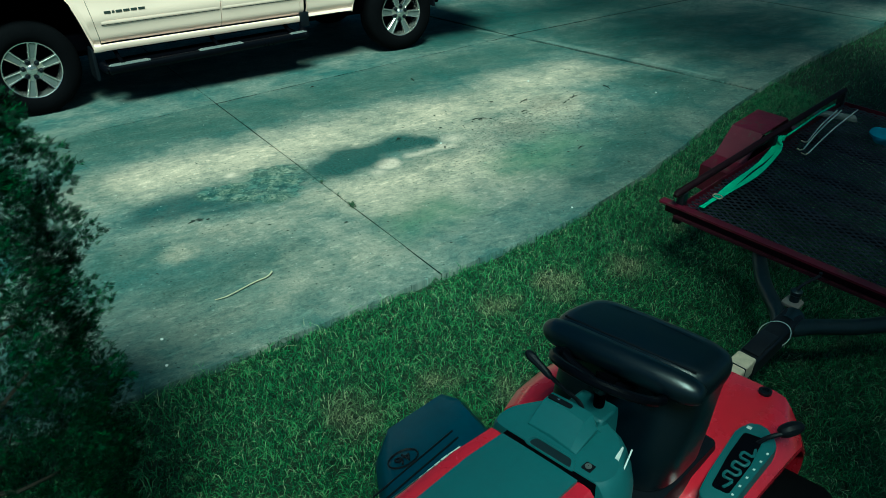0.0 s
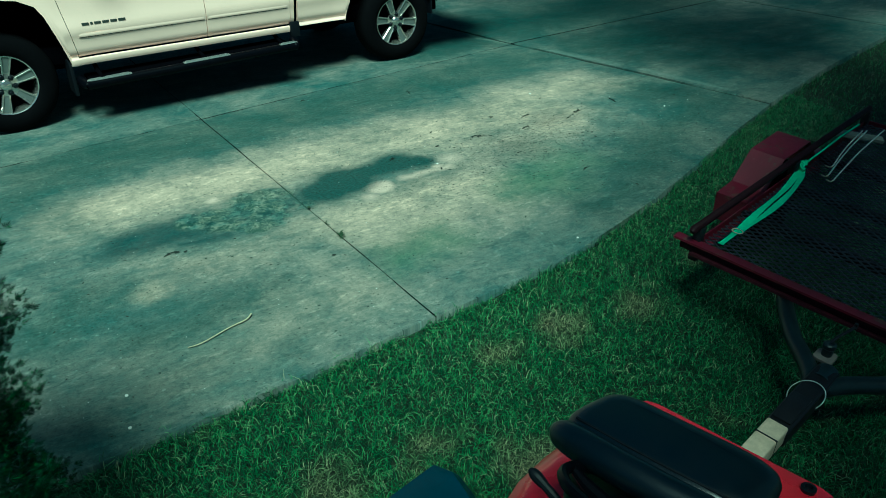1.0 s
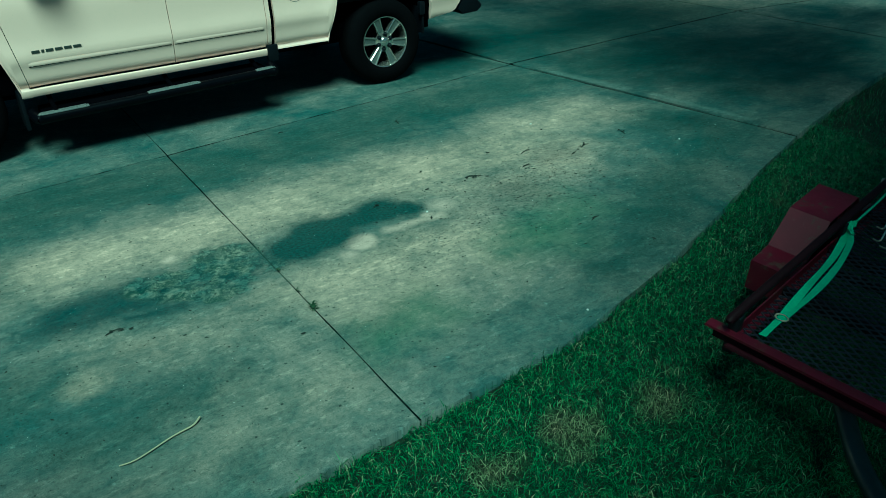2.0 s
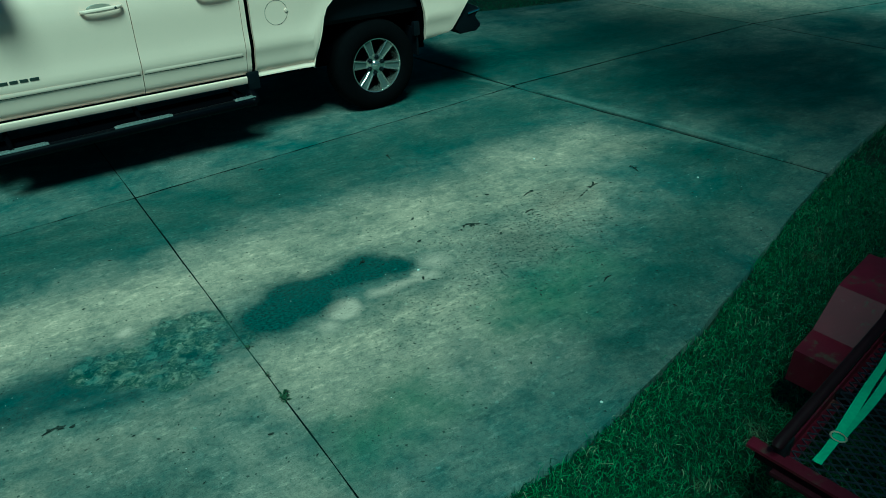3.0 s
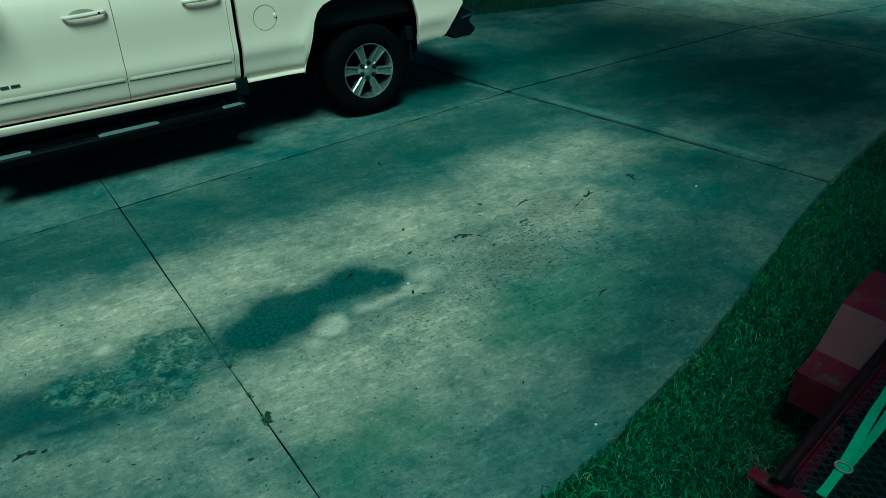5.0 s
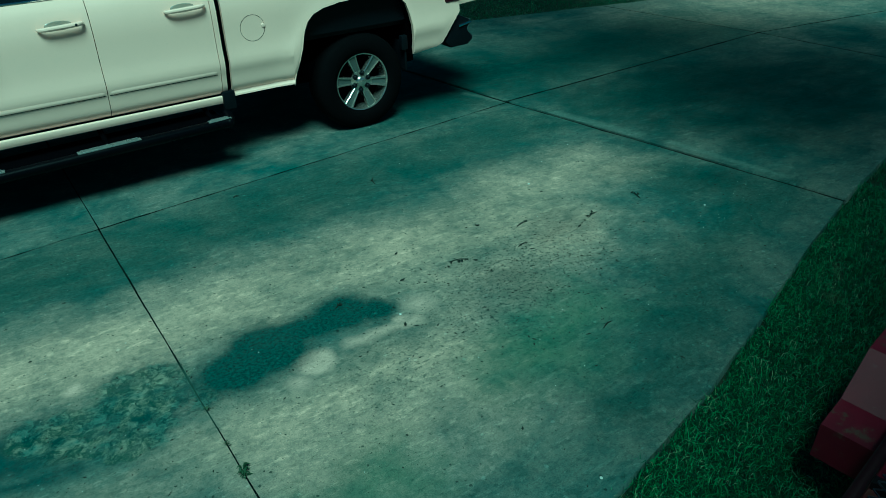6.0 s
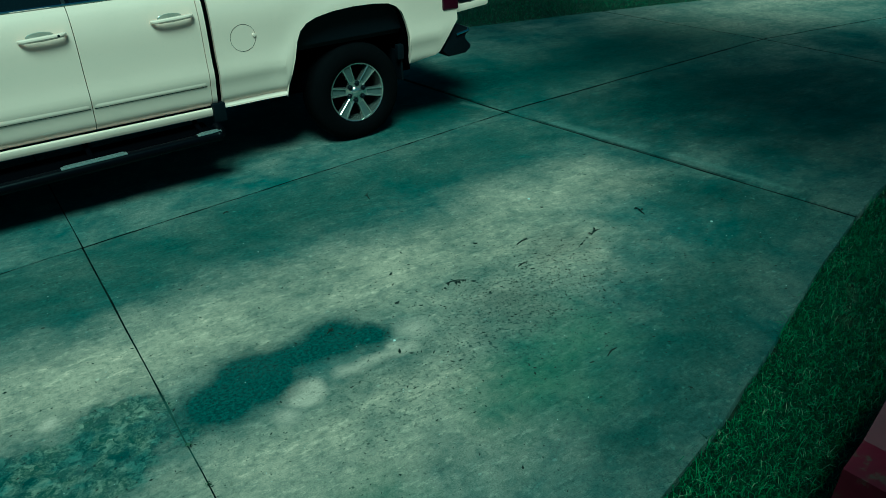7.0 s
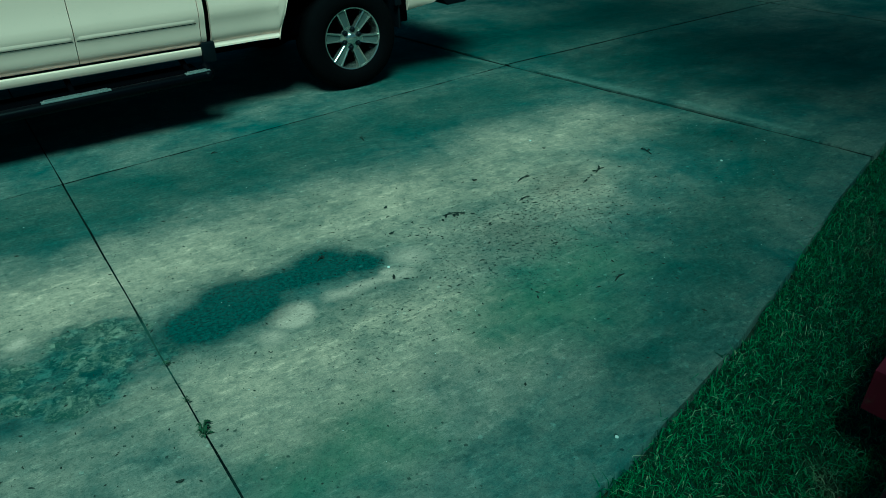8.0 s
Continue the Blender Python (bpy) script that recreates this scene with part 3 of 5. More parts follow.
tagged(grass_patch(380000, -5.2, 2.2, -6.6, -3.0, on_lawn(-0.01), 0.049, 3), "mown green grass with dry straw-coloured blades", "grass", kind="stuff")
tagged(grass_patch(60000, -5.0, 3.0, -4.5, -2.9, lambda q: on_lawn(0.012)(q) & ~on_lawn(-0.05)(q) & (np.sin(q[:, 0] * 3.1 + 2.2) + 0.6 * np.sin(q[:, 0] * 11.7) < 0.75), 0.085, 6), "longer dark grass overhanging the driveway edge", "grass", kind="stuff")
tagged(grass_patch(60000, 1.5, 9.0, -5.5, -1.8, on_lawn(-0.01), 0.06, 4), "mown green grass beside the driveway", "grass", kind="stuff")
tagged(grass_patch(60000, 1.5, 9.5, 1.4, 5.5, on_far_lawn, 0.06, 5), "mown green grass past the driveway", "grass", kind="stuff")
# ---- pickup truck ----
# body paint copied darker, so the handle recess's shade is in its colour
RECESS = paint_material("shaded_cream_paint", (0.40, 0.34, 0.28), 0.35, 0.4)
SECTION = [(0.44, 0.02), (0.458, -0.012), (0.475, -0.030), (0.495, -0.037), (0.515, -0.040), (0.526, -0.039), (0.534, -0.028), (0.545, -0.018), (0.556, -0.026), (0.570, -0.037), (0.585, -0.045), (0.60, -0.050), (0.62, -0.054), (0.66, -0.060), (0.70, -0.069),
           (0.735, -0.080), (0.775, -0.085), (0.82, -0.0805), (0.87, -0.0755), (0.93, -0.0735), (1.0, -0.074), (1.07, -0.0755), (1.13, -0.0745), (1.18, -0.070), (1.23, -0.061), (1.27, -0.049), (1.31, -0.030), (1.345, 0.004)]
TRUCK_W = 2.03
REAR_ARCH = [(-0.62, 0.50), (-0.605, 0.56), (-0.575, 0.66), (-0.545, 0.78), (-0.51, 0.90), (-0.475, 0.97), (-0.42, 1.02), (-0.34, 1.052), (-0.2, 1.077), (-0.03, 1.088), (0.15, 1.083),
             (0.28, 1.066), (0.35, 1.035), (0.40, 0.985), (0.43, 0.90), (0.448, 0.80), (0.462, 0.68), (0.472, 0.555)]
FRONT_ARCH = [(x - 3.645 - 0.06, z - 0.02) for x, z in [(-0.5, 0.50), (-0.485, 0.62), (-0.46, 0.80), (-0.43, 0.92), (-0.38, 1.0), (-0.28, 1.055), (-0.1, 1.085), (0.1, 1.085), (0.28, 1.06),
              (0.40, 1.0), (0.46, 0.92), (0.50, 0.80), (0.535, 0.66), (0.572, 0.50)]]


def side_y(x, z):
    """How far out the near flank stands, with the arches' flares."""
    y = curve_at(SECTION, z)
    for cx in (-0.06, -3.66):
        d = math.hypot(x - cx, (z - 0.5) * 0.95)
        y -= 0.016 * math.exp(-((d - 0.56) / 0.09) ** 2) * (1 if z < 1.2 else 0.3)
    return y


def slant(x, z):
    """The cut between front fender and door leans forward towards its top."""
    return x - max(0.0, 1 - abs(x + 3.072) / 0.25) * 0.17 * max(0.0, z - 0.56)


def flank(xs, low, high, rows=34):
    """A panel of the near flank between two lines of height, finer towards its foot."""
    b = bmesh.new()
    grid = []
    for x in xs:
        lo, hi = low(x), high(x)
        zs = [lo + (hi - lo) * (k / rows) ** 1.5 for k in range(rows + 1)]
        grid.append([(slant(x, z), side_y(x, z), z) for z in zs])
    sheet(b, grid)
    lip(b, (0, 0.03, 0))
    return b


def mirrored(bm_):
    """The same panel on the far flank."""
    b = bm_.copy()
    for v in b.verts:
        v.co.y = TRUCK_W - 0.1 - v.co.y
    bmesh.ops.reverse_faces(b, faces=b.faces)
    return b


def wheel(parent, x, y, turn, out):
    """A wheel with its outer face at y; out is -1 for the near flank, 1 for the far one."""
    def Y(w):
        return y - out * w
    c = (x, 0, 0.395)
    b = bmesh.new()
    lathe(b, [(0.195, Y(0.16)), (0.224, Y(0.05)), (0.222, Y(0.028)), (0.228, Y(0.016)), (0.236, Y(0.012)), (0.240, Y(0.020)), (0.238, Y(0.05)), (0.21, Y(0.20))], c, "y", 56)
    w = part("wheel", b, ALLOY, parent, "polished six-spoke alloy wheel with a black tyre")
    b = bmesh.new()
    lathe(b, [(0.236, Y(0.020)), (0.252, Y(0.004)), (0.285, Y(-0.006)), (0.325, Y(-0.004)), (0.355, Y(0.008)), (0.378, Y(0.022)), (0.391, Y(0.045)), (0.396, Y(0.08)), (0.396, Y(0.18)),
              (0.388, Y(0.22)), (0.35, Y(0.25)), (0.24, Y(0.24))], c, "y", 64)
    part("tyre", b, RUBBER, w, "black tyre with shoulder tread")
    b = bmesh.new()
    lathe(b, [(0.001, Y(0.10)), (0.22, Y(0.115)), (0.222, Y(0.13)), (0.001, Y(0.135))], c, "y", 40)
    part("brake_backing", b, DARK, w)
    for k in range(6):
        a = radians(turn + 60 * k)
        m = Matrix.Translation((x, 0, 0.395)) @ Matrix.Rotation(-a, 4, "Y")
        b = bmesh.new()
        prof = [(0.045, 0.025), (0.10, 0.030), (0.17, 0.036), (0.229, 0.043)]
        rows = []
        for r, hw in prof:
            f = 0.040 - 0.022 * ((r - 0.045) / 0.184)
            rows.append([(r, Y(f + 0.045), -hw), (r, Y(f), -hw), (r, Y(f - 0.004), -hw + 0.004), (r, Y(f - 0.003), -hw * 0.70), (r, Y(f + 0.008), -hw * 0.62), (r, Y(f + 0.009), 0),
                         (r, Y(f + 0.008), hw * 0.62), (r, Y(f - 0.003), hw * 0.70), (r, Y(f - 0.004), hw - 0.004), (r, Y(f), hw), (r, Y(f + 0.045), hw)])
        sheet(b, rows, closed=True)
        bmesh.ops.transform(b, matrix=m, verts=b.verts)
        sp = part("spoke", b, ALLOY, w, smooth=25)
        b = bmesh.new()
        rows = []
        for r, hw in ((0.098, 0.013), (0.106, 0.017), (0.17, 0.021), (0.214, 0.025), (0.220, 0.021)):
            f = 0.040 - 0.022 * ((r - 0.045) / 0.184)
            rows.append([(r, Y(f + 0.012), -hw), (r, Y(f + 0.0065), -hw), (r, Y(f + 0.0065), hw), (r, Y(f + 0.012), hw)])
        sheet(b, rows, closed=True)
        bmesh.ops.transform(b, matrix=m, verts=b.verts)
        part("spoke_inlay", b, INLAY, sp, "dull grey inlay", smooth=25)
        b = bmesh.new()
        a2 = a + radians(30)
        lathe(b, [(0.022, Y(0.055)), (0.022, Y(0.033)), (0.015, Y(0.032)), (0.014, Y(0.024)), (0.010, Y(0.020)), (0.001, Y(0.019))], (x + 0.07 * math.cos(a2), 0, 0.395 + 0.07 * math.sin(a2)), "y", 10)
        part("lug_nut", b, BLACK, w, "dark wheel nut")
    b = bmesh.new()
    lathe(b, [(0.092, Y(0.06)), (0.092, Y(0.042)), (0.05, Y(0.038)), (0.042, Y(0.026)), (0.034, Y(0.020)), (0.001, Y(0.018))], c, "y", 36)
    part("hub_cap", b, ALLOY, w)
    return w


def pickup():
    t = thing("pickup_truck", "cream-white crew-cab pickup truck with its tailgate lowered, parked on the driveway", "pickup truck")
    belt = lambda x: 1.345
    sill = lambda x: 0.545
    arch_r = lambda x: curve_at(REAR_ARCH, x) if -0.62 <= x <= 0.472 else (0.515 if x < 0 else curve_at([(0.472, 0.556), (0.75, 0.59), (0.80, 0.66), (0.86, 0.77), (0.93, 0.85)], x))
    xa, xb = FRONT_ARCH[0][0], FRONT_ARCH[-1][0]
    arch_f = lambda x: curve_at(FRONT_ARCH, x) if xa <= x <= xb else (0.47 if x > xb else 0.52)
    step = lambda a, b_, d=0.05: [a + (b_ - a) * k / max(1, round((b_ - a) / d)) for k in range(max(1, round((b_ - a) / d)) + 1)]
    xs_f = step(-4.62, xa - 0.001) + [p[0] for p in FRONT_ARCH] + step(xb + 0.001, -3.074, 0.03)
    xs_b = step(-1.115, -0.621) + [p[0] for p in REAR_ARCH] + step(0.473, 0.93, 0.04)
    hood_top = lambda x: curve_at([(-4.62, 1.16), (-4.3, 1.22), (-3.07, 1.31)], x)
    panels = [("front_fender", xs_f, arch_f, hood_top), ("front_door", step(-3.0695, -1.9855), sill, belt), ("rear_door", step(-1.9805, -1.1925), sill, belt),
              ("cab_corner", step(-1.188, -1.152, 0.02), lambda x: 0.47, belt), ("bed_side", xs_b, arch_r, belt), ("rocker", step(-3.14, -1.152), lambda x: 0.472, lambda x: 0.532)]
    made = {}
    for name, xs, lo, hi in panels:
        b = flank(xs, lo, hi, 12 if name == "rocker" else 34)
        far = mirrored(b)
        made[name] = part(name, b, WHITE, t)
        made[name + "_far"] = part(name, far, WHITE, t)
    # dark tube paints the shade of the groove below the doors
    b = bmesh.new()
    tube(b, [(-3.06, -0.0145, 0.5375), (-2.1, -0.0145, 0.5375), (-1.20, -0.0145, 0.5375)], 0.0085, 8)
    part("sill_seal", b, DARK, t, "dark line for the shade under the doors")
    # raised moulding along the doors
    for name, x0, x1 in (("front_door", -3.04, -1.995), ("rear_door", -1.97, -1.215)):
        b = bmesh.new()
        rows = []
        for x, k in ((x0, 0.3), (x0 + 0.02, 1), (x1 - 0.02, 1), (x1, 0.3)):
            rows.append([(x, side_y(x, z) + 0.004 - k * o, z) for z, o in ((0.702, 0.0), (0.703, 0.0085), (0.709, 0.0105), (0.720, 0.0085), (0.732, 0.003))])
        sheet(b, rows)
        lip(b, (0, 0.012, 0))
        mo = part("moulding", b, WHITE, made[name], "white side moulding")
        # black tube drawn for the thin shade along the moulding's lower edge
        b = bmesh.new()
        tube(b, [(x, side_y(x, 0.7005) - 0.0004, 0.7005) for x in (x0, (x0 + x1) / 2, x1)], 0.0024, 6)
        part("shadow_gap", b, DARK, mo, "thin dark line for the moulding's shade")
    # door handles
    for name, xc in (("front_door", -2.165), ("rear_door", -1.37)):
        b = bmesh.new()
        lathe(b, [(0.001, 0.0), (0.05, 0.0), (0.055, 0.004), (0.001, 0.008)], (0, 0, 0), "y", 24)
        bmesh.ops.transform(b, matrix=Matrix.Translation((xc - 0.01, -0.077, 1.195)) @ Matrix.Diagonal((1.5, 0.9, 0.48, 1)) @ Matrix.Translation((0, 0, 0.012)), verts=b.verts)
        part("handle_recess", b, RECESS, made[name], "shaded handle recess")
        b = bmesh.new()
        line = smooth_line([(xc - 0.135, -0.078, 1.186), (xc - 0.11, -0.105, 1.188), (xc, -0.112, 1.192), (xc + 0.11, -0.105, 1.196), (xc + 0.135, -0.078, 1.198)], 15)
        tube(b, line, [0.010 + 0.005 * math.sin(math.pi * k / 14) for k in range(15)], 10)
        h = part("door_handle", b, WHITE, made[name], "white pull handle")
    b = bmesh.new()
    lathe(b, [(0.001, -0.124), (0.008, -0.123), (0.008, -0.10)], (-2.075, 0, 1.196), "y", 12)
    part("lock", b, BLACK, made["front_door"], "black key lock")
    # badge, as plain bars
    x = -3.0
    for w in (0.055, 0.02, 0.052, 0.052, 0.052, 0.057):
        b = bmesh.new()
        yy = side_y(x, 0.805)
        box(b, x, x + w, yy - 0.006, yy + 0.004, 0.794, 0.814, 0.003)
        part("badge_bar", b, BADGE, made["front_door"], "dark badge bar")
        x += w + 0.011
    # fuel door
    cx, cz = -0.905, 0.990
    yy = side_y(cx, cz)
    b = bmesh.new()
    tube(b, [(cx + 0.093 * math.cos(a), side_y(cx, cz + 0.093 * math.sin(a)) - 0.0005, cz + 0.093 * math.sin(a)) for a in [k * math.pi / 24 for k in range(48)]], 0.0013, 6, True)
    fd = part("fuel_door", b, DARK, made["bed_side"], "round fuel door outline")
    b = bmesh.new()
    lathe(b, [(0.001, yy - 0.010), (0.013, yy - 0.008), (0.016, yy + 0.004)], (cx + 0.083, 0, cz + 0.008), "y", 14)
    part("latch", b, WHITE, fd)
    # wells, floor pan and chassis
    for prof, x0 in ((REAR_ARCH, -0.07), (FRONT_ARCH, -3.68)):
        for ya, yb in ((-0.035, 0.42), (1.51, 1.965)):
            b = bmesh.new()
            sheet(b, [[(x + (0.004 if x < x0 else -0.004), y, z - 0.004) for x, z in prof] for y in (ya, yb)])
            box(b, prof[0][0], prof[-1][0], (0.42 if ya < 1 else 1.49), (0.44 if ya < 1 else 1.51), 0.45, 1.08)
            part("wheel_well", b, DARK, t, "black wheel-well liner")
    b = bmesh.new()
    box(b, -4.5, 0.33, 0.14, 1.80, 0.46, 0.60, 0.03)
    box(b, -4.3, 0.75, 0.42, 0.54, 0.36, 0.48, 0.01)
    box(b, -4.3, 0.75, 1.40, 1.52, 0.36, 0.48, 0.01)
    tube(b, [(0, 0.2, 0.395), (0, 1.75, 0.395)], 0.06)
    tube(b, [(-3.645, 0.2, 0.395), (-3.645, 1.75, 0.395)], 0.05)
    part("chassis", b, DARK, t, "black chassis and axles")
    # unseen spare tyre added to deepen the shade behind the rear wheel
    b = bmesh.new()
    lathe(b, [(0.10, 0.47), (0.28, 0.45), (0.34, 0.48), (0.355, 0.54), (0.34, 0.60), (0.28, 0.62), (0.10, 0.60)], (0.46, 0.96, 0), "z", 36)
    part("spare_wheel", b, RUBBER, t, "black spare tyre added under the bed to block light")
    b = bmesh.new()
    box(b, 0.42, 0.80, 0.04, 1.89, 0.60, 0.66, 0.02)
    part("rear_valance", b, DARK, t, "black valance under the bed")
    b = bmesh.new()
    box(b, -1.160, -1.108, 0.0, 1.93, 0.5, 1.33)
    part("cab_bed_gap", b, DARK, t)
    for yy in (-0.03, 1.93):
        b = bmesh.new()
        box(b, -1.200, -1.105, yy - (0.026 if yy < 1 else 0.0), yy + (0.03 if yy < 1 else 0.056), 0.425, 0.562, 0.012)
        part("rocker_end", b, BLACK, t, "black plastic rocker end")
        b = bmesh.new()
        box(b, 0.405, 0.425, yy + 0.02, yy + 0.28, 0.42, 0.66, 0.008)
        box(b, 0.37, 0.43, yy + 0.0, yy + 0.05, 0.60, 0.72, 0.01)
        part("mud_flap", b, BLACK, t, "black mud flap")
        # front flap is added to close the shadow between wheel and running board
        b = bmesh.new()
        box(b, -3.16, -3.13, yy + 0.02, yy + 0.26, 0.22, 0.50, 0.008)
        part("mud_flap", b, BLACK, t, "black mud flap")
    # running boards
    for sgn, y0 in ((-1, -0.185), (1, 2.115)):
        b = bmesh.new()
        line = smooth_line([(-3.10, y0 + 0.12 * -sgn, 0.365), (-3.07, y0, 0.345), (-2.9, y0, 0.345), (-1.4, y0, 0.375), (-1.23, y0, 0.38), (-1.2, y0 - 0.12 * sgn, 0.40)], 40)
        tube(b, line, 0.038, 14)
        rb = part("running_board", b, SATIN, t, "dark tubular running board with bright step pads")
        # plate added from board to sill so the ground shadow has no lit gap
        b = bmesh.new()
        slope = Matrix.Translation((-1.24, 0, 0.377)) @ pose(0, 0, 0, 0, -1.05, 0) @ Matrix.Translation((1.24, 0, -0.377))
        box(b, -3.04, -1.24, min(y0, y0 - 0.33 * sgn), max(y0, y0 - 0.33 * sgn), 0.362, 0.392, 0.008, m=slope)
        part("step_plate", b, DARK, rb, "black plate added to fill the board's shadow")
        for a, c in ((-3.08, -2.72), (-2.28, -1.86), (-1.38, -1.21)):
            b = bmesh.new()
            box(b, a, c, y0 - 0.022, y0 + 0.022, 0.404, 0.4165, 0.005, m=slope)
            for k in range(3):
                box(b, a + 0.02, c - 0.02, y0 - 0.018 + k * 0.014, y0 - 0.012 + k * 0.014, 0.415, 0.4215, m=slope)
            part("step_pad", b, PAD, rb, "bright ribbed step pad")
        for x in (-2.95, -2.07, -1.32):
            b = bmesh.new()
            tube(b, [(x, y0, 0.38), (x, y0 - 0.16 * sgn, 0.41), (x, y0 - 0.32 * sgn, 0.46)], 0.018, 8)
            part("bracket", b, DARK, rb)
    # cab: roof, pillars, glass
    b = bmesh.new()
    roof = []
    for x, z, inset in ((-2.52, 1.80, 0.26), (-2.40, 1.855, 0.25), (-2.0, 1.885, 0.24), (-1.5, 1.88, 0.24), (-1.25, 1.85, 0.25), (-1.17, 1.80, 0.26)):
        roof.append([(x, inset - 0.05 + (TRUCK_W - 2 * inset) * k / 12, z - 0.05 * abs(k / 6 - 1) ** 3) for k in range(13)])
    sheet(b, roof)
    lip(b, (0, 0, -0.05))
    part("roof", b, WHITE, t)
    def pane(name, pts, mat, label=""):
        q = bmesh.new()
        q.faces.new([q.verts.new(p) for p in pts])
        e = bmesh.ops.extrude_face_region(q, geom=list(q.faces))
        n = (Vector(pts[1]) - Vector(pts[0])).cross(Vector(pts[2]) - Vector(pts[0])).normalized() * 0.012
        for v in e["geom"]:
            if isinstance(v, bmesh.types.BMVert):
                v.co += n
        return part(name, q, mat, t, label, smooth=0)
    for side in (0, 1):
        Yf = (lambda y: y) if side == 0 else (lambda y: TRUCK_W - 0.1 - y)
        pane("door_window", [(-3.0, Yf(0.025), 1.352), (-2.0, Yf(0.025), 1.352), (-2.0, Yf(0.20), 1.80), (-2.48, Yf(0.20), 1.78)], GLASS, "dark tinted side window")
        pane("door_window", [(-1.95, Yf(0.025), 1.352), (-1.25, Yf(0.025), 1.352), (-1.25, Yf(0.20), 1.80), (-1.95, Yf(0.20), 1.80)], GLASS, "dark tinted side window")
        for a, c, w in (((-3.1, 1.335), (-2.5, 1.82), 0.035), ((-1.975, 1.345), (-1.975, 1.83), 0.03), ((-1.2, 1.345), (-1.2, 1.82), 0.05)):
            b = bmesh.new()
            tube(b, [(a[0], Yf(0.025), a[1]), (c[0], Yf(0.21), c[1])], w, 8)
            part("pillar", b, WHITE if w > 0.03 else BLACK, t)
        b = bmesh.new()
        tube(b, [(-3.05, Yf(0.004), 1.349), (-2.1, Yf(0.004), 1.351), (-1.2, Yf(0.004), 1.351)], 0.009, 8)
        part("belt_trim", b, CHROME, t, "thin bright belt trim")
        b = bmesh.new()
        box(b, -3.0, -2.78, min(Yf(-0.30), Yf(-0.06)), max(Yf(-0.30), Yf(-0.06)), 1.38, 1.60, 0.04, 3)
        part("wing_mirror", b, BLACK, t, "black wing mirror")
    pane("windscreen", [(-3.08, 0.12, 1.34), (-3.08, 1.81, 1.34), (-2.52, 1.70, 1.80), (-2.52, 0.23, 1.80)], GLASS)
    pane("rear_window", [(-1.17, 0.18, 1.36), (-1.17, 1.75, 1.36), (-1.17, 1.70, 1.79), (-1.17, 0.23, 1.79)], GLASS)
    # bonnet and front
    b = bmesh.new()
    rows = []
    for x, z in ((-4.62, 1.14), (-4.5, 1.20), (-4.0, 1.27), (-3.08, 1.33)):
        rows.append([(x, 0.0 + 1.93 * k / 12, z + 0.03 * (1 - abs(k / 6 - 1) ** 4)) for k in range(13)])
    sheet(b, rows)
    lip(b, (0, 0, -0.06))
    part("bonnet", b, WHITE, t)
    b = bmesh.new()
    box(b, -4.70, -4.56, 0.05, 1.88, 0.48, 1.14, 0.04, 3)
    part("grille", b, BLACK, t, "black front grille")
    b = bmesh.new()
    box(b, -4.82, -4.60, -0.03, 1.96, 0.46, 0.74, 0.06, 3)
    part("front_bumper", b, CHROME, t, "chrome front bumper")
    for y0 in (0.0, 1.58):
        b = bmesh.new()
        box(b, -4.73, -4.58, y0, y0 + 0.35, 0.86, 1.10, 0.03, 3)
        part("headlight", b, GLASS, t)
    # bed
    b = bmesh.new()
    box(b, -1.09, 0.92, 0.05, 1.88, 0.80, 0.84)
    box(b, -1.09, -1.03, 0.03, 1.90, 0.84, 1.33, 0.01)
    for y0, y1 in ((0.0, 0.09), (1.84, 1.93)):
        box(b, -1.09, 0.90, y0 + 0.012, y1 - 0.012, 0.84, 1.30)
    part("bed_liner", b, BLACK, t, "black load-bed liner")
    for y0, y1 in ((-0.005, 0.10), (1.83, 1.935)):
        b = bmesh.new()
        box(b, -1.11, 0.92, y0, y1, 1.325, 1.352, 0.012)
        part("bed_rail", b, BLACK, t, "black bed-rail cap")
    for y0, y1 in ((-0.062, 0.06), (1.87, 1.992)):
        b = bmesh.new()
        box(b, 0.785, 0.945, y0 - 0.022, y1, 0.935, 1.30, 0.02, 3)
        part("tail_lamp", b, LAMP, t, "dark red tail lamp")
    b = bmesh.new()
    prism(b, [(0.915, 0.862), (1.335, 0.895), (1.352, 0.91), (1.348, 0.945), (1.33, 0.95), (0.915, 0.925)], 0.06, 1.87, "y", 0.008)
    tg = part("tailgate", b, WHITE, t, "white tailgate lowered flat")
    b = bmesh.new()
    box(b, 1.06, 1.22, 0.07, 0.20, 0.944, 0.975, 0.025, 3)
    part("tailgate_latch", b, BLACK, tg, "black latch cover")
    b = bmesh.new()
    tube(b, smooth_line([(0.93, 0.05, 1.22), (1.05, 0.05, 1.08), (1.17, 0.06, 0.95)], 8), 0.006, 6)
    part("tailgate_cable", b, STEEL, tg)
    b = bmesh.new()
    prism(b, [(0.80, 0.60), (0.86, 0.545), (1.03, 0.55), (1.08, 0.585), (1.085, 0.62), (1.02, 0.655), (1.0, 0.70), (1.07, 0.725), (1.05, 0.765), (0.93, 0.82), (0.87, 0.76)], -0.05, 1.98, "y", 0.015)
    rb = part("rear_bumper", b, BLACK, t, "black rear step bumper")
    b = bmesh.new()
    tube(b, [(0.93, -0.056, 0.722), (1.06, -0.052, 0.742), (1.085, 0.0, 0.744), (1.09, 0.5, 0.744)], 0.011, 8)
    part("bumper_trim", b, CHROME, rb, "chrome trim")
    for xw, turn in ((0.0, -9), (-3.645, 17)):
        wheel(t, xw, 0.0, turn, -1)
        wheel(t, xw, 1.93, turn, 1)
    return t


pickup()
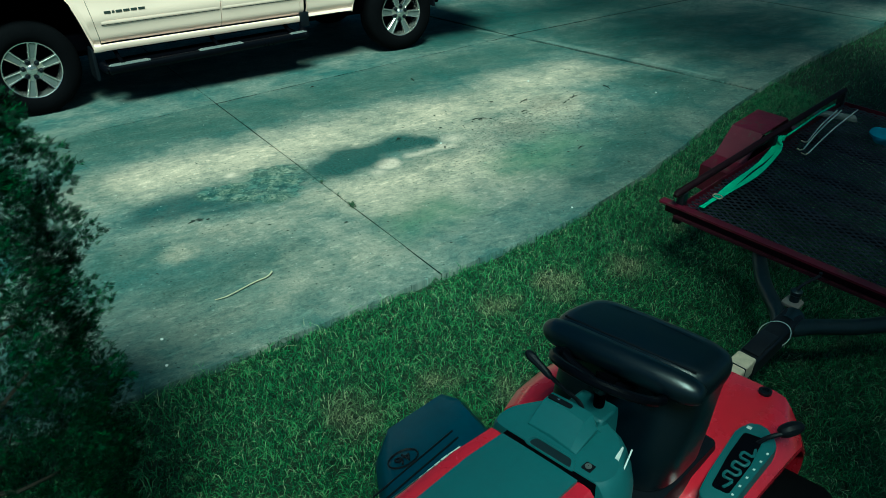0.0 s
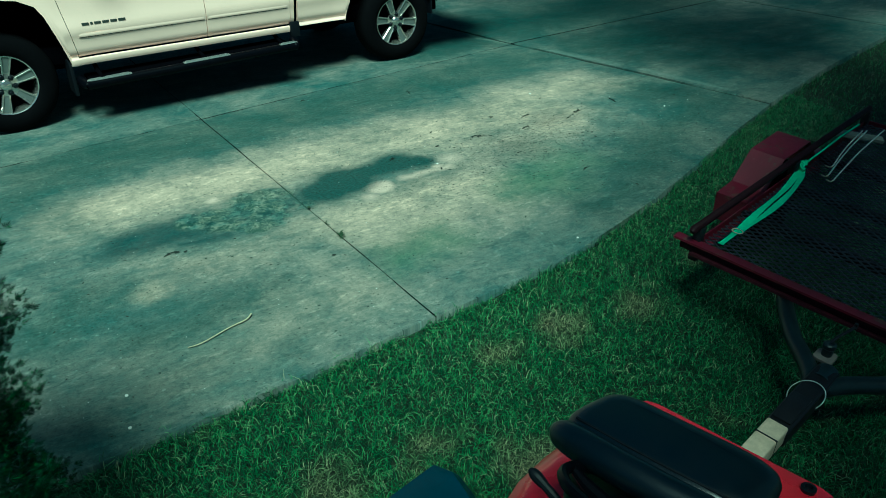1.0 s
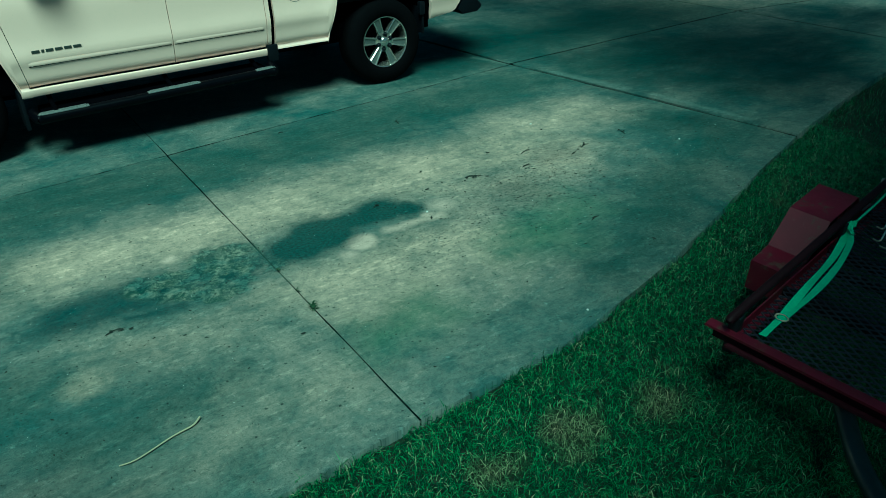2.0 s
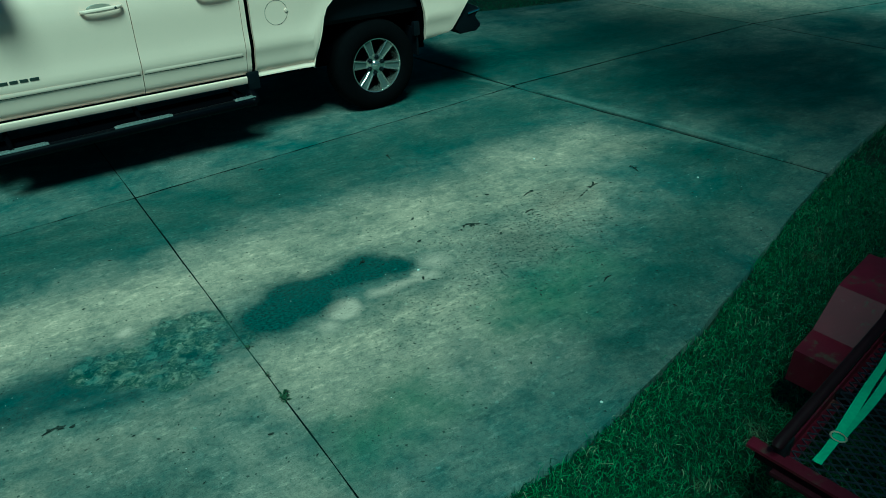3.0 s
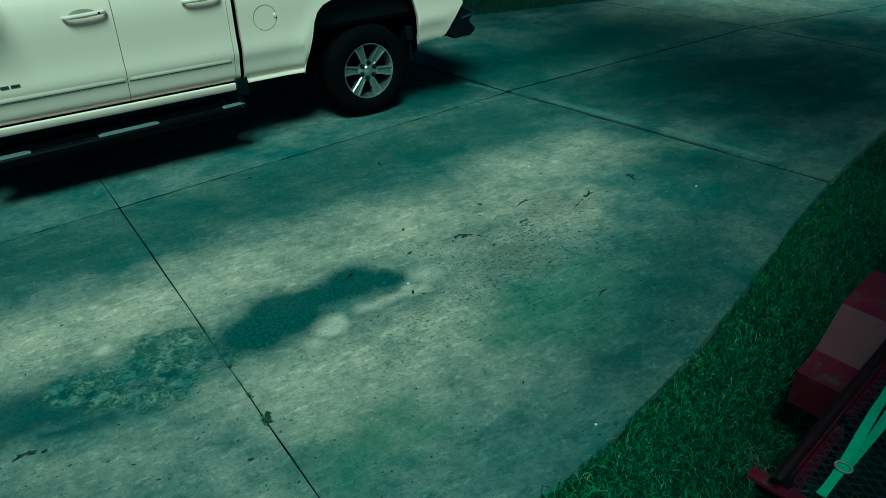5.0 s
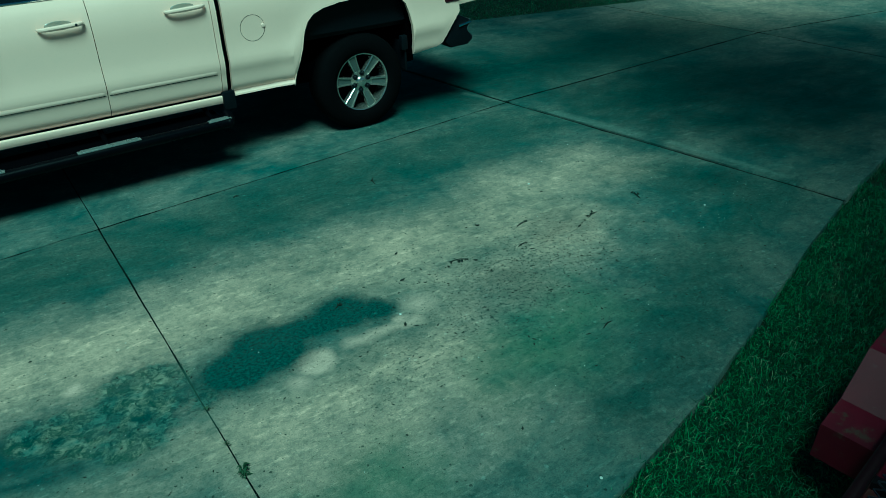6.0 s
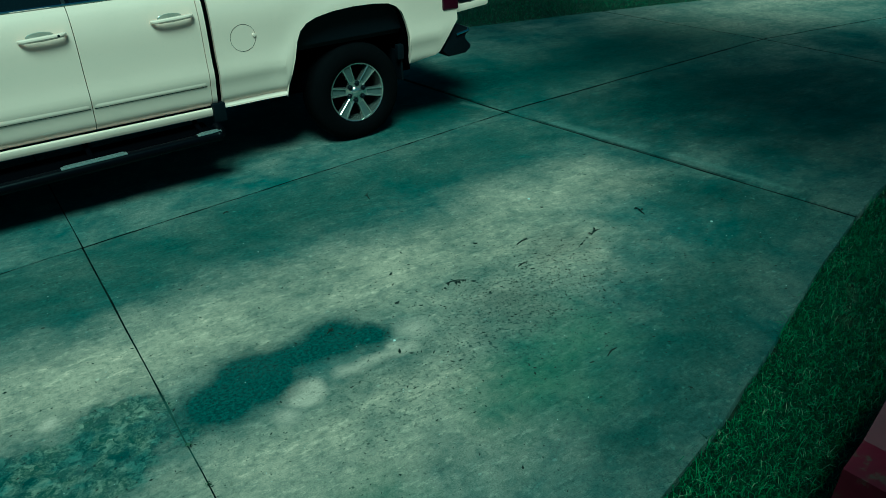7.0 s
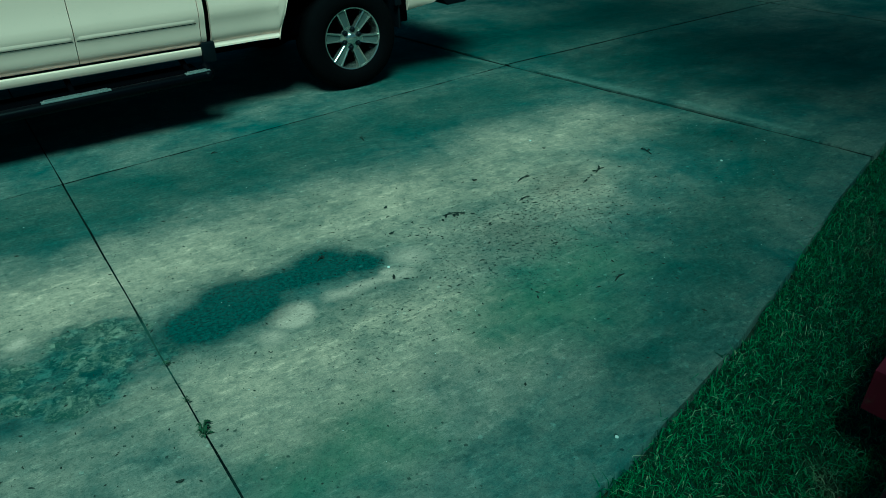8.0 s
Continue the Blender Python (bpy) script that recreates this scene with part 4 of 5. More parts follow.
# ---- utility trailer, nose down on the lawn ----
TRAILER = Matrix.Translation((-1.11, -5.69, 0.265)) @ pose(0, 0, 0, 0, 0, 10.0) @ pose(0, 0, 0, 4.5, -2.0, 0)


def utility_trailer():
    t = thing("utility_trailer", "small red utility trailer with a rusty mesh deck on the lawn", "trailer", TRAILER)
    L, W = 2.12, 0.83

    def angle_bar(a, b, h, w, name, mat, parent=t, label="", up=(0, 0, 1)):
        """An L-section steel bar from a to b."""
        a, b = Vector(a), Vector(b)
        d = (b - a).normalized()
        u = Vector(up)
        s = d.cross(u).normalized()
        th = 0.006
        sec = [(0, 0), (w, 0), (w, th), (th, th), (th, h), (0, h)]
        q = bmesh.new()
        sheet(q, [[p + s * x + u * z for x, z in sec] for p in (a, b)], closed=True)
        for ends in (0, len(sec)):
            q.verts.ensure_lookup_table()
            q.faces.new([q.verts[ends + k] for k in range(len(sec))])
        return part(name, q, mat, parent, label, smooth=20)

    # front bar: a stout channel with a lip
    b = bmesh.new()
    prism(b, [(-0.026, -0.006), (0.024, -0.006), (0.024, 0.006), (-0.026, 0.006)], -0.97, 0.93, "y", 0.0)
    part("front_bar", b, RUST, t, "red channel bar with chipped paint", smooth=20)
    b = bmesh.new()
    prism(b, [(-0.034, -0.058), (0.004, -0.058), (0.004, -0.052), (-0.026, -0.052), (-0.026, -0.044), (-0.034, -0.044)], -0.83, 0.83, "y")
    part("front_lip", b, LIPRED, t, "thin chipped lower lip", smooth=20)
    b = bmesh.new()
    prism(b, [(-0.004, -0.054), (0.004, -0.054), (0.004, -0.006), (-0.004, -0.006)], -0.93, 0.90, "y")
    part("front_web", b, DARKRED, t, "blackened web of the front bar", smooth=20)
    angle_bar((L, -W, -0.05), (L, W, -0.05), 0.055, 0.04, "rear_bar", RUST)
    for s in (1, -1):
        angle_bar((0, s * W, -0.05), (L, s * W, -0.05), 0.055, 0.04 * s, "side_frame", RUST, label="worn pinkish-red side frame")
        b = bmesh.new()
        tube(b, [(-0.045, s * (W + 0.004), 0.075), (-0.03, s * (W + 0.004), 0.082), (L, s * (W + 0.004), 0.082)], [0.012, 0.020, 0.020], 12)
        part("side_rail", b, DARKRED, t, "blackened red upper side rail", smooth=40)
        for x in (0.03, L * 0.5, L - 0.02):
            b = bmesh.new()
            box(b, x - 0.022, x + 0.022, s * W - 0.022, s * W + 0.022, -0.11 if x < 0.1 else -0.04, 0.072, 0.004)
            part("post", b, STEEL, t, "dark corner post")
    for x in (0.48, 0.96, 1.44):
        b = bmesh.new()
        box(b, x - 0.02, x + 0.02, -W, W, -0.055, -0.012, 0.003)
        part("cross_member", b, STEEL, t)
    # expanded-metal deck: zigzag strands
    rng = np.random.default_rng(11)
    V, F = [], []
    pitch, seg = 0.020, 0.030
    ny = int(2 * (W - 0.02) / seg)
    for i in range(int((L - 0.05) / pitch)):
        x = 0.035 + i * pitch
        for j in range(ny + 1):
            y = -(W - 0.02) + j * seg
            dx = (pitch * 0.46 if (i + j) % 2 else -pitch * 0.46) + rng.uniform(-0.001, 0.001)
            sag = -0.006 * math.sin(math.pi * ((x * 2.08) % 1.0)) + rng.uniform(-0.0008, 0.0008)
            V += [(x + dx - 0.0016, y, sag + 0.002), (x + dx + 0.0012, y, sag + 0.001), (x + dx, y, sag - 0.007)]
            if j:
                k = len(V) - 6
                F += [(k, k + 1, k + 4, k + 3), (k + 1, k + 2, k + 5, k + 4), (k + 2, k, k + 3, k + 5)]
    me = bpy.data.meshes.new("mesh_deck")
    me.from_pydata(V, [], F)
    me.materials.append(MESHSTEEL.m)
    deck = new("mesh_deck", me)
    deck.parent = t
    tagged(deck, "rusty expanded-metal mesh deck", kind="stuff")
    # fenders and wheels
    for s in (1, -1):
        b = bmesh.new()
        prof = [(0.645, -0.21), (0.645, -0.058), (0.805, -0.042), (0.965, 0.105), (1.29, 0.112), (1.45, -0.03), (1.60, -0.05), (1.60, -0.21)]
        y0, y1 = s * (W + 0.028), s * (W + 0.225)
        rows = [[(x, y, z) for x, z in prof] for y in (y0, (y0 + y1) / 2, y1)]
        sheet(b, rows)
        lip(b, (0, 0, -0.006))
        q = [b.verts.new((x, y1 + s * 0.002, z - 0.003)) for x, z in prof[1:-1]] + [b.verts.new((x, y1 + s * 0.002, z - 0.05)) for x, z in prof[-2:0:-1]]
        b.faces.new(q)
        part("mudguard", b, RUST, t, "deep red folded steel mudguard", smooth=20)
        b = bmesh.new()
        cz = -0.245 if s > 0 else -0.145
        yy = s * (W + 0.04)
        lathe(b, [(0.15, yy), (0.17, yy - s * 0.005), (0.235, yy + s * 0.0), (0.25, yy + s * 0.02), (0.255, yy + s * 0.05), (0.255, yy + s * 0.11), (0.245, yy + s * 0.145), (0.17, yy + s * 0.16), (0.15, yy + s * 0.15)], (1.125, 0, cz), "y", 40)
        w = part("wheel", b, RUBBER, t, "black trailer tyre on a steel rim")
        b = bmesh.new()
        lathe(b, [(0.155, yy + s * 0.14), (0.14, yy + s * 0.12), (0.09, yy + s * 0.125), (0.05, yy + s * 0.15), (0.001, yy + s * 0.152)], (1.125, 0, cz), "y", 24)
        part("rim", b, GALV, w, "pale steel rim")
    b = bmesh.new()
    tube(b, [(1.125, -W - 0.1, -0.145), (1.125, W + 0.1, -0.245)], 0.025, 8)
    part("axle", b, STEEL, t)
    # tongue
    for s in (1, -1):
        b = bmesh.new()
        tube(b, smooth_line([(0.03, 0.36 * s, -0.105), (-0.20, 0.22 * s, -0.095), (-0.36, 0.085 * s, -0.085), (-0.46, 0.02 * s, -0.08)], 14), [0.036] * 10 + [0.037, 0.038, 0.039, 0.036], 14)
        part("drawbar_brace", b, TUBE, t, "scuffed dark round drawbar brace", smooth=50)
    b = bmesh.new()
    lathe(b, [(0.001, -0.37), (0.050, -0.37), (0.053, -0.385), (0.048, -0.44), (0.053, -0.46), (0.001, -0.46)], (0, 0, -0.076), "x", 20)
    part("collar", b, TUBE, t, "welded round collar of the drawbar")
    b = bmesh.new()
    box(b, -0.84, -0.38, -0.046, 0.046, -0.12, -0.032, 0.02, 3)
    part("drawbar", b, STEEL, t, "worn black drawbar")
    b = bmesh.new()
    box(b, -0.80, -0.62, -0.036, 0.036, -0.031, -0.022, 0.004)
    part("worn_patch", b, STEEL, t)
    b = bmesh.new()
    box(b, -1.03, -0.82, -0.040, 0.040, -0.10, -0.022, 0.010, 3)
    cp = part("coupler", b, GALV, t, "scuffed pale steel coupler")
    b = bmesh.new()
    box(b, -0.918, -0.912, -0.0410, 0.0410, -0.095, -0.0205)
    part("coupler_seam", b, STEEL, cp)
    b = bmesh.new()
    lathe(b, [(0.001, -0.13), (0.05, -0.13), (0.055, -0.10), (0.04, -0.06), (0.001, -0.05)], (-1.03, 0, 0), "z", 20)
    part("ball_socket", b, GALV, cp)
    b = bmesh.new()
    tube(b, [(-0.555 + 0.030 * math.cos(a), 0.005 + 0.066 * math.sin(a), -0.072 + 0.058 * math.cos(a + 0.35)) for a in [k * math.pi / 16 for k in range(32)]], 0.0021, 6, True)
    part("safety_cable", b, CORD, t, "pale safety cable loop")
    b = bmesh.new()
    lathe(b, [(0.001, -0.16), (0.022, -0.16), (0.022, -0.015), (0.026, -0.010), (0.026, 0.006), (0.018, 0.012), (0.001, 0.012)], (-0.29, 0.045, 0), "z", 18)
    jk = part("tongue_jack", b, TUBE, t, "dark tube jack with a small crank")
    b = bmesh.new()
    tube(b, smooth_line([(-0.29, 0.045, 0.008), (-0.27, 0.035, 0.034), (-0.22, 0.015, 0.050), (-0.17, 0.005, 0.052)], 10), 0.0065, 8)
    tube(b, [(-0.17, 0.005, 0.040), (-0.17, 0.005, 0.068)], 0.008, 8)
    part("jack_crank", b, STEEL, jk, "dark steel crank")
    b = bmesh.new()
    prism(b, rounded([(-0.34, 0.005), (-0.34, 0.085), (-0.26, 0.085), (-0.26, 0.005)], 3, 0.02), -0.062, -0.048, "z", 0.003)
    part("jack_plate", b, SCUFF, jk, "scuffed pale plate")
    return t


utility_trailer()


def on_deck(x, y, z=0.006):
    return TRAILER @ Vector((x, y, z))


def webbing(pts, width, lift):
    """A flat strap along a line of places on the deck."""
    line = smooth_line([Vector(p) for p in pts], 26)
    b = bmesh.new()
    rows = []
    for i, p in enumerate(line):
        t = (line[min(i + 1, 25)] - line[max(i - 1, 0)]).normalized()
        s = t.cross(Vector((0, 0, 1))).normalized() * width * 0.5
        tw = 0.35 * math.sin(i * 0.5)
        up = Vector((0, 0, width * 0.5 * tw))
        rows.append([p - s - up, p + s + up, p + s + up + Vector((0, 0, 0.003)), p - s - up + Vector((0, 0, 0.003))])
    sheet(b, rows, closed=True)
    return b


strap = thing("ratchet_strap", "bright green webbing strap with a metal buckle on the trailer deck", "strap", Matrix.Identity(4))
P = lambda x, y, z=0.014: tuple(on_deck(x, y, z))
part("webbing", webbing([P(0.055, 0.725), P(0.22, 0.725), P(0.52, 0.745), P(0.82, 0.762), P(1.13, 0.812)], 0.032, 0), STRAP, strap)
part("webbing", webbing([P(0.20, 0.715), P(0.48, 0.705), P(0.76, 0.718), P(1.0, 0.757), P(1.13, 0.805)], 0.03, 0), STRAP, strap)
b = bmesh.new()
tube(b, [tuple(on_deck(0.21 + 0.022 * math.cos(a), 0.720 + 0.026 * math.sin(a), 0.024)) for a in [k * math.pi / 8 for k in range(16)]], 0.004, 6, True)
part("buckle", b, GALV, strap, "pale metal buckle")
b = bmesh.new()
for k in range(5):
    tube(b, [P(1.07 + 0.02 * k, 0.775 + 0.012 * k, 0.03), P(1.11 + 0.015 * k, 0.835 - 0.01 * k, 0.05), P(1.15, 0.80, 0.03)], 0.009, 6)
part("knot", b, STRAP, strap, "bunched green knot")
b = bmesh.new()
tube(b, smooth_line([P(1.13, 0.81, 0.03), P(1.4, 0.80, 0.05), P(1.65, 0.80, 0.06), P(1.90, 0.80, 0.05)], 14), 0.006, 6)
part("tail", b, STRAP, strap)

b = bmesh.new()
box(b, -0.035, 0.035, -0.14, 0.14, 0.0, 0.022, 0.004)
tagged(part("board", b, WOOD, None, "", TRAILER @ pose(1.79, 0.755, 0.010, 4, 0, 30)), "short weathered board lying on the trailer deck", "board")
for k, (xa, ya, xb, yb) in enumerate(((1.14, 0.665, 1.86, 0.735), (1.10, 0.62, 1.95, 0.665), (1.27, 0.695, 1.84, 0.755))):
    b = bmesh.new()
    tube(b, smooth_line([P(xa, ya, 0.016), P((xa + xb) / 2, (ya + yb) / 2 + 0.01, 0.03), P(xb, yb, 0.04)], 12), 0.0045, 6)
    c = tagged(part("bungee_cord", b, CORD), "pale stretched bungee cord on the trailer deck", "cord", "cords on the trailer deck")
    b = bmesh.new()
    tube(b, smooth_line([P(xa, ya, 0.016), P(xa - 0.03, ya + 0.006, 0.02), P(xa - 0.025, ya + 0.03, 0.02)], 8), 0.004, 6)
    part("hook", b, GALV, c, "metal hook")
b = bmesh.new()
bmesh.ops.create_icosphere(b, subdivisions=3, radius=0.09)
for v in b.verts:
    n = noise.noise(v.co * 14) * 0.035
    v.co = v.co * (1 + n / 0.09) * 1.0
    v.co.z *= 0.55
tagged(part("cloth", b, BLUE, None, "", TRAILER @ pose(1.64, 0.37, 0.045)), "crumpled blue cloth on the trailer deck", "cloth")
# ---- lawn tractor, facing the camera's start ----
MOWER = pose(-2.904, -6.15, -0.13, 0, 0, 191.0)


def lawn_tractor():
    t = thing("lawn_tractor", "orange-red riding lawn tractor with a black high-back seat on the grass", "lawn tractor", MOWER)
    # rear body with two fenders
    b = bmesh.new()
    secs = []
    for y in [-0.47 + 0.79 * k / 22 for k in range(23)]:
        e = abs(y + 0.075) / 0.395
        drop = 0.0 if e < 0.70 else 0.07 * ((e - 0.70) / 0.30) ** 2.2
        zt = 0.655 - drop
        back = -0.53 + (0.10 * max(0, e - 0.7) / 0.3) ** 1.0
        front = 0.16 - 0.05 * e
        low = 0.42 if e > 0.55 else 0.46
        secs.append([(back + 0.03, y, low), (back, y, low + 0.05), (back - 0.0, y, zt - 0.07), (back + 0.045, y, zt - 0.012), (back + 0.12, y, zt), (front - 0.20, y, zt + 0.012), (front - 0.08, y, zt),
                     (front - 0.02, y, zt - 0.04), (front, y, zt - 0.12), (front + 0.03, y, low - 0.02)])
    sheet(b, secs)
    lip(b, (0, 0, -0.02))
    part("fender_body", b, RED, t, "glossy orange-red fender body", smooth=40)
    for s in (1, -1):
        b = bmesh.new()
        lathe(b, [(0.001, 0.30 * s), (0.10, 0.31 * s), (0.12, 0.33 * s), (0.20, 0.335 * s), (0.245, 0.325 * s), (0.255, 0.30 * s), (0.255, 0.17 * s), (0.245, 0.14 * s), (0.15, 0.13 * s)], (-0.25, s * 0.10, 0.237), "y", 40)
        w = part("rear_wheel", b, RUBBER, t, "black rear tyre")
        b = bmesh.new()
        lathe(b, [(0.19, 0.05 * s), (0.195, 0.0), (0.19, -0.06 * s), (0.12, -0.06 * s)], (0.95, s * 0.42, 0.175), "y", 30)
        lathe(b, [(0.001, 0.02 * s), (0.10, 0.03 * s), (0.16, 0.055 * s), (0.19, 0.05 * s)], (0.95, s * 0.42, 0.175), "y", 30)
        part("front_wheel", b, RUBBER, t, "black front tyre")
        b = bmesh.new()
        box(b, -0.02, 0.45, s * 0.24 - 0.12, s * 0.24 + 0.12, 0.30, 0.33, 0.012)
        part("footboard", b, BLACK, t)
    # shift quadrant on the left fender
    b = bmesh.new()
    prism(b, rounded([(-0.222, 0.178), (-0.280, 0.220), (-0.222, 0.300), (0.09, 0.306), (0.12, 0.225), (0.02, 0.206)], 4, 0.030), 0.630, 0.672, "z", 0.008)
    sq = part("shift_panel", b, GREY, t, "dark grey gear quadrant panel")
    b = bmesh.new()
    prism(b, rounded([(-0.200, 0.204), (-0.212, 0.258), (-0.09, 0.278), (0.055, 0.284), (0.060, 0.236), (-0.08, 0.214)], 4, 0.012), 0.670, 0.6745, "z")
    part("slot_plate", b, SATIN, sq)
    b = bmesh.new()
    pts = [(-0.150, 0.262)]
    for k in range(3):
        x = -0.118 + k * 0.050
        pts += [(x, 0.268), (x, 0.242), (x + 0.024, 0.244), (x + 0.026, 0.270)]
    pts += [(0.045, 0.262)]
    tube(b, [(p.x, p.y, 0.676) for p in smooth_line([(q[0], q[1], 0) for q in pts], 48)], 0.0045, 6)
    part("gate_edge", b, GREY, sq, "zigzag gate edge")
    for k in range(6):
        b = bmesh.new()
        x = -0.165 + k * 0.042
        box(b, x, x + 0.007, 0.289, 0.295, 0.670, 0.6735)
        part("mark", b, MARK, sq, "small pale mark")
    b = bmesh.new()
    box(b, -0.236, -0.224, 0.198, 0.212, 0.670, 0.6735)
    part("mark", b, MARK, sq, "small pale mark")
    b = bmesh.new()
    tube(b, smooth_line([(-0.185, 0.245, 0.66), (-0.20, 0.275, 0.70), (-0.235, 0.312, 0.715)], 8), 0.007, 8)
    tube(b, smooth_line([(-0.225, 0.290, 0.706), (-0.250, 0.310, 0.718), (-0.285, 0.330, 0.720)], 8), [0.012, 0.017, 0.02, 0.021, 0.021, 0.02, 0.017, 0.01], 10)
    part("shift_lever", b, BLACK, sq, "black shift lever knob")
    b = bmesh.new()
    lathe(b, [(0.02, 0.655), (0.021, 0.665), (0.012, 0.667), (0.010, 0.657), (0.001, 0.657)], (-0.44, 0.16, -0.002), "z", 18)
    part("cap", b, BLACK, t, "round black cap")
    # seat, tipped forward against the steering wheel
    b = bmesh.new()
    secs = []
    for z, hw, x0, x1 in ((0.70, 0.17, 0.02, 0.25), (0.74, 0.195, 0.0, 0.26), (0.84, 0.205, -0.01, 0.25), (0.95, 0.213, -0.015, 0.215), (1.005, 0.220, -0.012, 0.20), (1.022, 0.228, -0.006, 0.206), (1.042, 0.234, 0.0, 0.212),
                          (1.068, 0.236, 0.006, 0.212), (1.084, 0.232, 0.012, 0.206), (1.094, 0.222, 0.020, 0.196), (1.100, 0.206, 0.034, 0.186), (1.103, 0.185, 0.050, 0.172)):
        ring = []
        for k in range(52):
            a = 2 * math.pi * k / 52
            cx, sx = math.cos(a), math.sin(a)
            y = hw * math.copysign(abs(cx) ** 0.40, cx) * (0.90 + 0.10 * math.copysign(abs(sx) ** 0.5, sx) if z > 0.9 and cx < 0 else 1.0)
            bow = -0.030 * (y / 0.23) ** 2
            ring.append(((x0 + x1) / 2 + bow + (x1 - x0) / 2 * math.copysign(abs(sx) ** 0.50, sx), y - 0.016, z - 0.022 * (y / 0.23) ** 2 + 0.035 * (y - 0.22)))
        secs.append(ring)
    loft(b, secs)
    sb = part("seat", b, VINYL, t, "black vinyl seat with a rolled front edge and flat top", smooth=60)
    b = bmesh.new()
    roll = [(0.214 - 0.030 * (y / 0.23) ** 2, y - 0.016, 1.066 - 0.022 * (y / 0.23) ** 2 + 0.035 * (y - 0.22)) for y in [-0.226 + 0.466 * k / 36 for k in range(37)]]
    tube(b, roll, [0.040 * min(1.0, (1 - (abs(k - 18) / 18.6) ** 8)) ** 0.5 for k in range(37)], 16)
    part("front_bolster", b, VINYL, sb, "rolled black front edge of the backrest", smooth=60)
    b = bmesh.new()
    tube(b, [(x - 0.034, y, z + 0.034) for x, y, z in roll[3:-3]], 0.0036, 6)
    part("piping", b, BLACK, sb, "black piping seam")
    b = bmesh.new()
    box(b, -0.10, 0.30, -0.20, 0.175, 0.60, 0.70, 0.03, 3)
    part("seat_pan", b, BLACK, t, "black seat pan")
    # dash tower, steering wheel
    b = bmesh.new()
    foot = [(0.50, -0.185), (0.515, -0.06), (0.515, 0.06), (0.50, 0.195), (0.40, 0.19), (0.31, 0.12), (0.29, 0.0), (0.32, -0.12), (0.40, -0.18)]
    crown = [(0.506, -0.162), (0.506, -0.06), (0.506, 0.06), (0.506, 0.160), (0.44, 0.172), (0.335, 0.105), (0.30, 0.0), (0.335, -0.105), (0.435, -0.166)]
    levels = [(0.45, foot, 1.0), (0.88, foot, 1.0), (0.915, foot, 0.6), (0.936, crown, 0.25), (0.944, crown, 0.0), (0.947, crown, -0.15)]
    rings = []
    for z, outline, k in levels:
        pts = [tuple(Vector(c) + (Vector(f) - Vector(c)) * k) if outline is crown else tuple(Vector(f) * k + Vector(c) * (1 - k)) for f, c in zip(foot, crown)]
        rings.append([(x, y, z) for x, y in rounded(pts, 3, 0.03)])
    loft(b, rings)
    d = part("dash_tower", b, GREY, t, "dark grey moulded plastic dash", smooth=32)
    b = bmesh.new()
    sheet(b, [[(x, y, z) for x, y, z in row] for row in (
        ((0.352, -0.105, 0.940), (0.352, -0.02, 0.940), (0.352, 0.050, 0.940), (0.352, 0.066, 0.940)), ((0.362, -0.086, 0.992), (0.362, -0.02, 0.996), (0.362, 0.036, 0.992), (0.370, 0.056, 0.962)),
        ((0.398, -0.084, 0.994), (0.398, -0.02, 0.998), (0.402, 0.038, 0.994), (0.405, 0.060, 0.962)), ((0.456, -0.086, 0.952), (0.456, -0.02, 0.955), (0.462, 0.046, 0.953), (0.462, 0.062, 0.948)), ((0.460, -0.094, 0.938), (0.460, -0.02, 0.938), (0.466, 0.050, 0.938), (0.466, 0.066, 0.938)))])
    lip(b, (0, 0, -0.012))
    part("raised_panel", b, GREY, d, "raised sloping control panel", smooth=25)
    b = bmesh.new()
    box(b, 0.262, 0.345, -0.062, 0.052, 0.78, 0.966, 0.016, 3)
    part("column_cover", b, GREY, d, "grey steering column cover")
    b = bmesh.new()
    prism(b, rounded([(0.374, -0.082), (0.374, -0.012), (0.391, -0.012), (0.391, -0.082)], 3, 0.008), 0.93, 0.9995, "z", 0.002)
    part("choke_slot", b, BLACK, d, "black slot with a bright stud")
    b = bmesh.new()
    bmesh.ops.create_uvsphere(b, u_segments=10, v_segments=6, radius=0.004, matrix=Matrix.Translation((0.383, -0.052, 1.001)))
    part("stud", b, CHROME, d)
    b = bmesh.new()
    prism(b, rounded([(0.462, 0.094), (0.462, 0.120), (0.488, 0.120), (0.488, 0.094)], 3, 0.004), 0.938, 0.9495, "z", 0.0015)
    part("key_switch", b, BLACK, d, "square black ignition switch")
    b = bmesh.new()
    lathe(b, [(0.008, 0.949), (0.008, 0.9525), (0.001, 0.9525)], (0.475, 0.107, 0), "z", 14)
    part("key_ring", b, INLAY, d, "small grey key socket")
    b = bmesh.new()
    tube(b, smooth_line([(0.350, -0.002, 0.93), (0.347, -0.004, 0.968), (0.343, -0.020, 0.988), (0.349, -0.075, 1.012), (0.355, -0.14, 1.048)], 22), 0.0055, 8)
    tube(b, smooth_line([(0.353, -0.10, 1.025), (0.355, -0.14, 1.048), (0.357, -0.18, 1.07)], 9), [0.006, 0.009, 0.010, 0.010, 0.010, 0.012, 0.013, 0.011, 0.005], 10)
    part("lift_lever", b, BLACK, t, "black lift lever with a ribbed grip")
    b = bmesh.new()
    tilt = Matrix.Translation((0.272, 0.010, 1.045)) @ pose(0, 0, 0, 0, -29, 0)
    tube(b, [tuple(tilt @ Vector((0.13 * math.cos(a), 0.145 * math.sin(a), 0))) for a in [k * math.pi / 22 for k in range(44)]], 0.0125, 10, True)
    sw = part("steering_wheel", b, SATIN, t, "black steering wheel")
